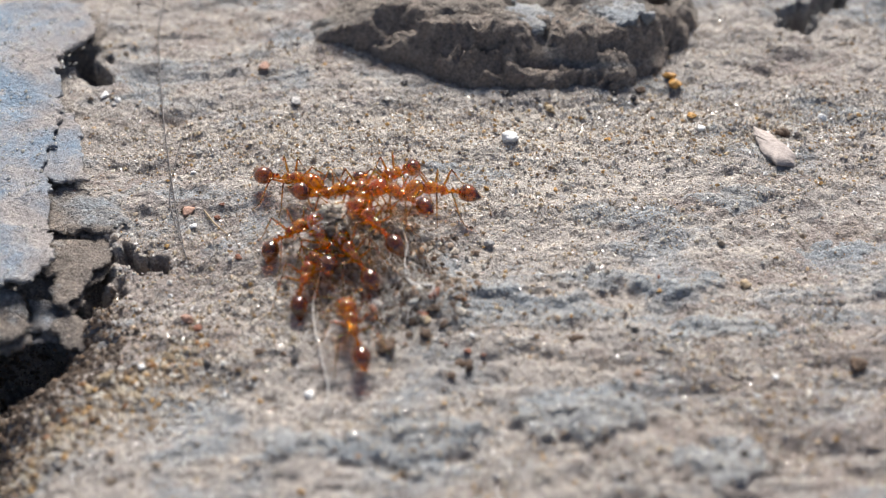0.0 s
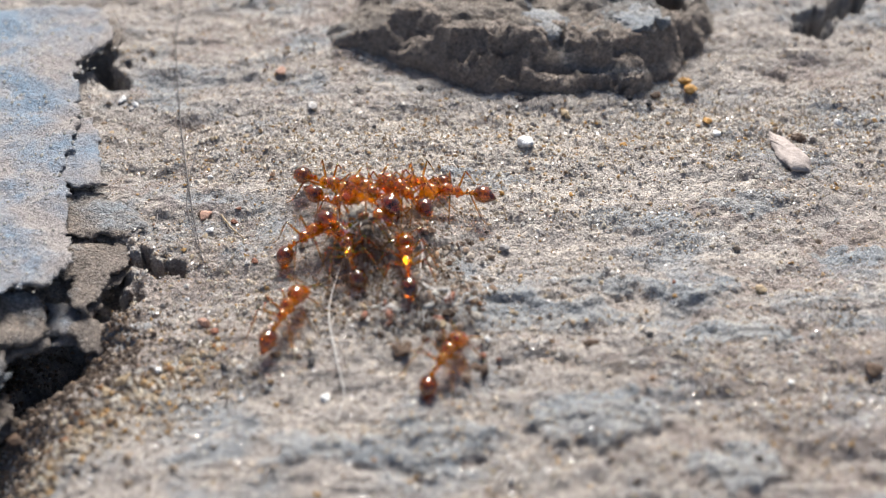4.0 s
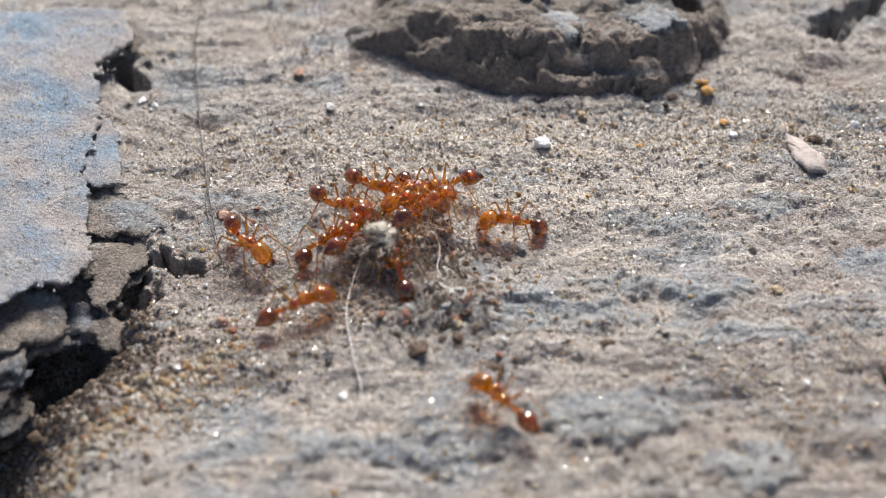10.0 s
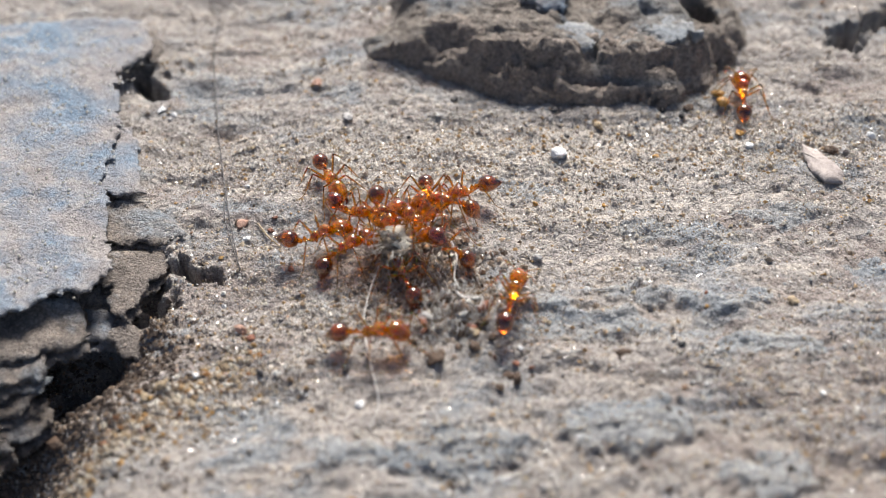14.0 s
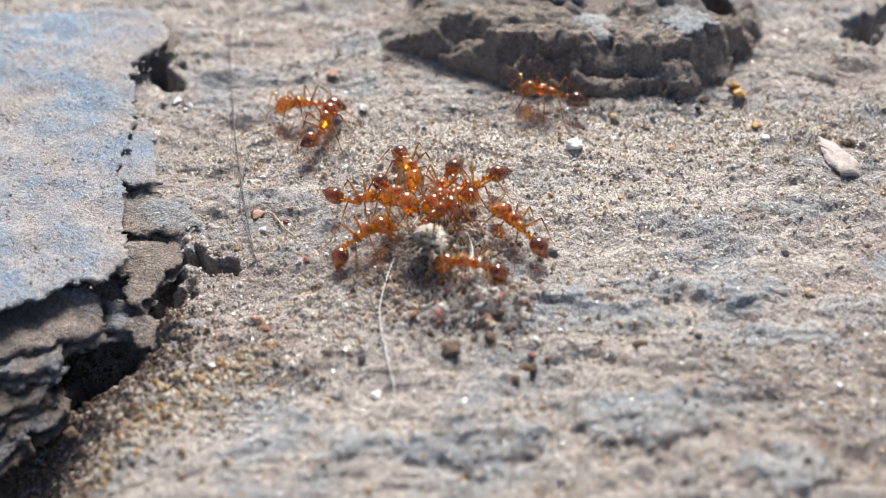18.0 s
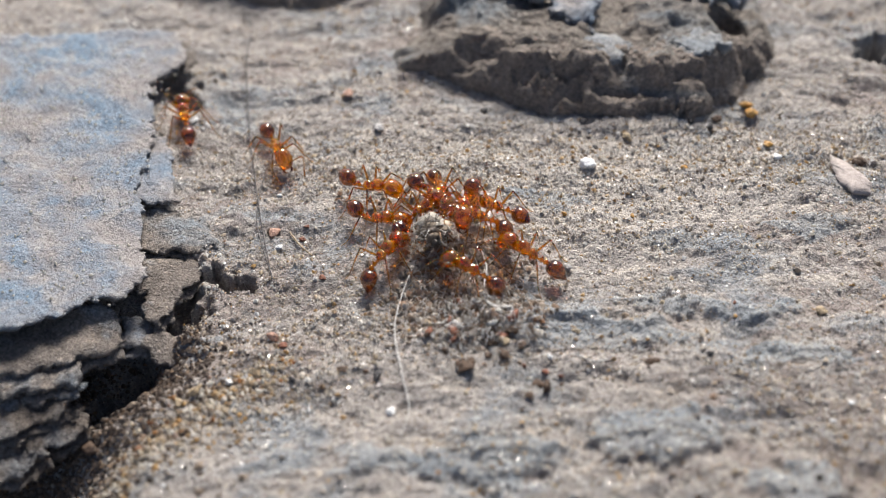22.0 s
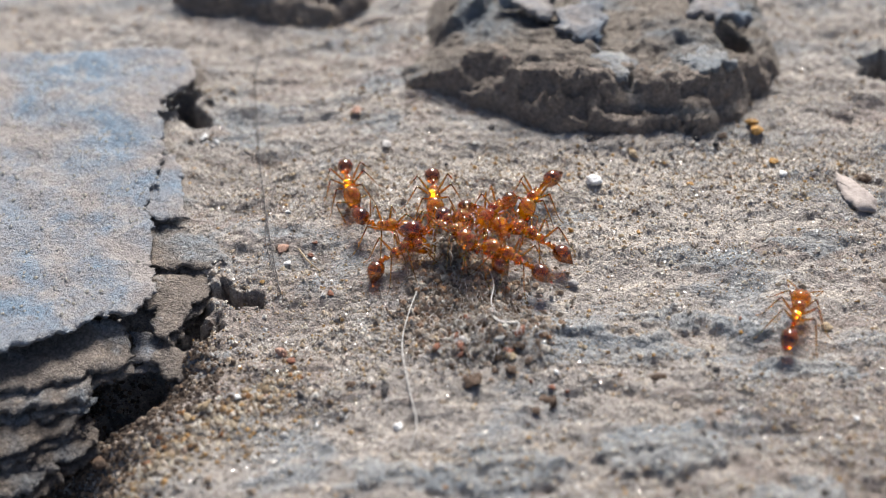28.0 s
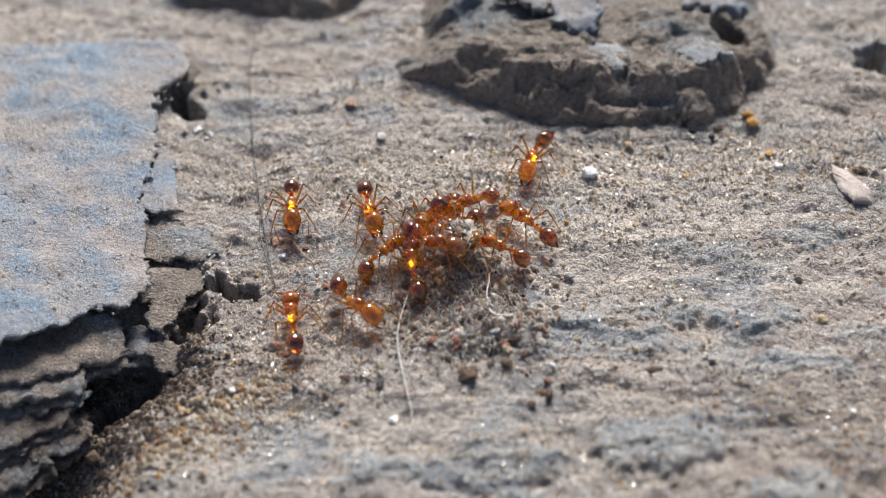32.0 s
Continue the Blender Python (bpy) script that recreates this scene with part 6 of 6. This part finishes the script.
    rows = [
        (0.00, on_stone(29.05, 4.34, 105, 0.00)), (12.80, on_stone(24.16, 1.73, 129, 0.00)), (13.30, on_stone(14.97, 2.67, 133, 0.00)), (13.50, on_stone(10.63, 5.02, 124, 0.00)),
        (14.00, on_stone(13.24, 9.54, 85, 0.00)), (14.50, on_stone(12.64, 9.36, 99, 0.00)), (16.50, on_stone(13.67, 9.44, 95, 0.00)), (17.00, on_stone(12.89, 9.34, 129, 0.00)),
        (17.50, on_stone(8.98, 9.30, 103, 0.40)), (18.00, on_stone(3.79, 8.63, 164, 0.00)), (18.50, on_stone(-2.40, 12.75, 135, 0.55)), (19.00, on_stone(-7.24, 18.71, 105, 0.00)),
        (19.35, on_stone(-9.40, 20.39, 145, 0.00)), (19.70, on_stone(-11.57, 22.07, 186, 0.00)), (20.50, on_stone(-15.23, 16.08, 179, 0.40)), (21.00, on_stone(-21.11, 14.05, 190, 1.25)),
        (21.15, on_stone(-20.22, 13.23, 259, 1.23)), (21.30, on_stone(-19.34, 12.41, 329, 1.20)), (21.50, on_stone(-13.17, 11.25, 321, 0.50)), (21.75, on_stone(-13.30, 10.17, 393, 0.25)),
        (22.00, on_stone(-13.44, 9.08, 466, 0.00)), (22.50, on_stone(-12.59, 12.26, 483, 0.00)), (23.00, on_stone(-12.59, 14.24, 474, 0.00)), (23.25, on_stone(-9.69, 12.78, 416, 0.00)),
        (23.50, on_stone(-6.78, 11.32, 358, 0.00)), (24.00, on_stone(-4.74, 11.30, 358, 0.00)), (24.50, on_stone(-1.88, 7.37, 357, 0.00)), (25.00, on_stone(-1.87, 7.33, 372, 0.00)),
        (25.17, on_stone(-2.01, 7.48, 316, 0.00)), (25.33, on_stone(-2.16, 7.63, 260, 0.00)), (25.50, on_stone(-2.31, 7.77, 204, 0.00)), (26.50, on_stone(-2.21, 4.77, 261, 0.00)),
        (27.50, on_stone(-2.89, 4.34, 272, 0.00)), (28.00, on_stone(-2.24, 4.18, 275, 0.00)), (29.00, on_stone(-2.75, 3.67, 294, 0.00)), (30.00, on_stone(-2.64, 3.81, 290, 0.00)),
        (30.50, on_stone(-3.58, 4.74, 270, 0.00)), (31.00, on_stone(-4.44, 5.00, 270, 0.00)), (32.00, on_stone(-4.59, 2.98, 284, 0.00)),
    ]
    walk(ants[11], rows)
    stride(ants[11], rows, 11)
    rows = [
        (0.00, on_stone(-0.96, -0.86, 130, 0.56)), (1.00, on_stone(-1.48, -0.07, 119, 0.75)), (2.00, on_stone(-1.36, -0.00, 140, 0.75)), (3.00, on_stone(-1.58, 0.32, 138, 0.75)),
        (6.00, on_stone(-1.65, 1.13, 116, 0.75)), (7.00, on_stone(-1.55, 0.39, 132, 0.75)), (8.00, on_stone(-1.91, 0.09, 142, 0.75)), (9.00, on_stone(-1.92, 0.31, 148, 0.75)),
        (9.50, on_stone(-1.10, 0.15, 95, 0.75)), (10.00, on_stone(-0.28, -0.01, 41, 0.75)), (10.50, on_stone(-0.88, -0.08, 90, 0.75)), (11.00, on_stone(-1.48, -0.16, 139, 0.75)),
        (11.50, on_stone(-1.30, -0.31, 88, 0.73)), (12.00, on_stone(-1.11, -0.45, 37, 0.71)), (13.00, on_stone(-0.62, 0.20, 59, 0.75)), (13.50, on_stone(-0.95, -0.06, 97, 0.75)),
        (14.00, on_stone(-1.28, -0.31, 136, 0.75)), (15.50, on_stone(-2.15, 0.29, 64, 0.64)), (17.00, on_stone(-3.01, 0.89, -7, 0.52)), (18.00, on_stone(-2.74, 1.22, -56, 0.61)),
        (19.00, on_stone(-2.09, 1.60, -77, 0.75)), (20.00, on_stone(-0.85, 0.26, -72, 0.75)), (21.00, on_stone(-2.03, 1.97, -68, 0.71)), (22.00, on_stone(-1.85, 2.35, -51, 0.64)),
        (23.00, on_stone(-2.06, 2.61, -120, 0.50)), (23.25, on_stone(-2.25, 3.32, -189, 0.25)), (23.50, on_stone(-2.44, 4.03, -259, 0.00)), (23.67, on_stone(-2.65, 4.76, -201, 0.00)),
        (23.83, on_stone(-2.87, 5.48, -144, 0.00)), (24.00, on_stone(-3.08, 6.21, -86, 0.00)), (24.50, on_stone(-5.28, 8.93, -76, 0.00)), (25.00, on_stone(-5.22, 5.59, -61, 0.00)),
        (25.50, on_stone(-5.40, 5.06, -78, 0.00)), (27.50, on_stone(-5.82, 5.19, -79, 0.00)), (28.00, on_stone(-5.87, 5.24, -77, 0.00)), (29.00, on_stone(-6.25, 5.43, -136, 0.00)),
        (29.50, on_stone(-5.83, 4.82, -84, 0.00)), (30.00, on_stone(-5.41, 4.21, -33, 0.00)), (31.00, on_stone(-6.97, 3.65, -44, 0.00)), (32.00, on_stone(-8.03, 3.51, -83, 0.00)),
    ]
    walk(ants[12], rows)
    stride(ants[12], rows, 12)
    rows = [
        (0.00, on_stone(-2.75, -1.16, 114, 0.00)), (0.33, on_stone(-2.65, -0.63, 62, 0.15)), (0.67, on_stone(-2.55, -0.11, 9, 0.30)), (1.00, on_stone(-2.45, 0.41, -43, 0.45)),
        (2.00, on_stone(-2.50, 1.55, -85, 0.44)), (3.00, on_stone(-2.71, 0.46, -55, 0.40)), (4.00, on_stone(-2.11, -0.36, 2, 0.27)), (5.00, on_stone(-1.52, -1.19, 58, 0.13)),
        (6.00, on_stone(-0.92, -2.01, 114, 0.00)), (7.00, on_stone(-0.78, -2.15, 110, 0.00)), (8.00, on_stone(-3.20, -1.60, 87, 0.00)), (9.00, on_stone(-2.90, -1.15, 74, 0.00)),
        (10.00, on_stone(-2.92, -0.48, 71, 0.17)), (11.00, on_stone(-1.57, -0.80, 121, 0.34)), (12.00, on_stone(-1.94, -0.31, 97, 0.42)), (12.50, on_stone(-2.13, -0.38, 58, 0.38)),
        (13.00, on_stone(-2.32, -0.44, 18, 0.33)), (13.50, on_stone(-2.46, 0.09, -24, 0.38)), (14.00, on_stone(-2.60, 0.63, -66, 0.43)), (14.50, on_stone(-3.35, 2.44, -71, 0.00)),
        (15.50, on_stone(-4.65, 3.73, -3, 0.00)), (16.50, on_stone(-5.95, 5.01, 65, 0.00)), (17.00, on_stone(-5.88, 6.64, 70, 0.00)), (17.50, on_stone(-5.93, 7.10, 67, 0.00)),
        (18.00, on_stone(-6.02, 6.74, 78, 0.00)), (18.50, on_stone(-3.74, 6.26, 36, 0.00)), (19.00, on_stone(-4.21, 6.91, 55, 0.00)), (19.50, on_stone(-4.25, 7.02, 53, 0.00)),
        (20.00, on_stone(-3.14, 6.15, 11, 0.00)), (20.50, on_stone(-3.37, 5.87, 8, 0.00)), (21.00, on_stone(-4.96, 4.47, -64, 0.00)), (21.50, on_stone(-5.01, 3.76, -45, 0.00)),
        (22.00, on_stone(-4.45, 3.65, -16, 0.00)), (23.00, on_stone(-3.60, 2.40, -42, 0.00)), (24.00, on_stone(-3.62, 3.30, -16, 0.00)), (25.00, on_stone(-3.88, 2.14, -63, 0.00)),
        (26.50, on_stone(-2.82, 1.71, -17, 0.25)), (28.00, on_stone(-1.75, 1.28, 29, 0.50)), (29.00, on_stone(-1.61, 1.81, 16, 0.50)), (30.00, on_stone(-2.36, 0.25, -12, 0.45)),
        (30.50, on_stone(-2.06, 0.47, -67, 0.47)), (31.00, on_stone(-1.77, 0.69, -122, 0.50)), (32.00, on_stone(-2.27, 1.17, -110, 0.50)),
    ]
    walk(ants[13], rows)
    stride(ants[13], rows, 13)
    rows = [
        (0.0, on_stone(-2.33, -0.24, -10, 0.35)), (1.0, on_stone(-2.72, -0.05, -3, 0.35)), (2.0, on_stone(-1.74, 0.29, 3, 0.35)), (3.0, on_stone(-2.06, 0.12, 7, 0.35)),
        (6.0, on_stone(-1.29, -0.44, 7, 0.35)), (7.0, on_stone(-1.88, -0.35, 3, 0.35)), (8.0, on_stone(-2.05, -0.60, -3, 0.35)), (9.0, on_stone(-1.77, -0.96, -10, 0.35)),
        (10.0, on_stone(-1.97, -0.98, -17, 0.35)), (11.0, on_stone(-2.31, -0.67, -23, 0.35)), (12.0, on_stone(-1.43, -0.71, -27, 0.35)), (13.0, on_stone(-1.97, -0.51, -30, 0.35)),
        (14.0, on_stone(-1.99, -0.75, -30, 0.35)), (17.0, on_stone(-1.81, -0.47, -17, 0.35)), (18.0, on_stone(-1.39, -1.08, -10, 0.35)), (19.0, on_stone(-1.22, -0.60, -3, 0.35)),
        (20.0, on_stone(-1.82, -0.52, 3, 0.35)), (21.0, on_stone(-1.54, -0.16, 8, 0.35)), (22.0, on_stone(-1.81, 0.24, 10, 0.35)), (23.0, on_stone(-1.22, 0.62, 10, 0.35)),
        (24.0, on_stone(-1.17, 1.00, 7, 0.35)), (25.0, on_stone(-1.63, 0.05, 2, 0.35)), (28.0, on_stone(-1.27, 0.65, -17, 0.35)), (29.0, on_stone(-0.74, 1.27, -23, 0.35)),
        (30.0, on_stone(-0.78, 0.85, -28, 0.35)), (31.0, on_stone(-0.77, 0.34, -30, 0.35)), (32.0, on_stone(-0.74, 0.40, -30, 0.35)),
    ]
    walk(remains, rows)


motions()
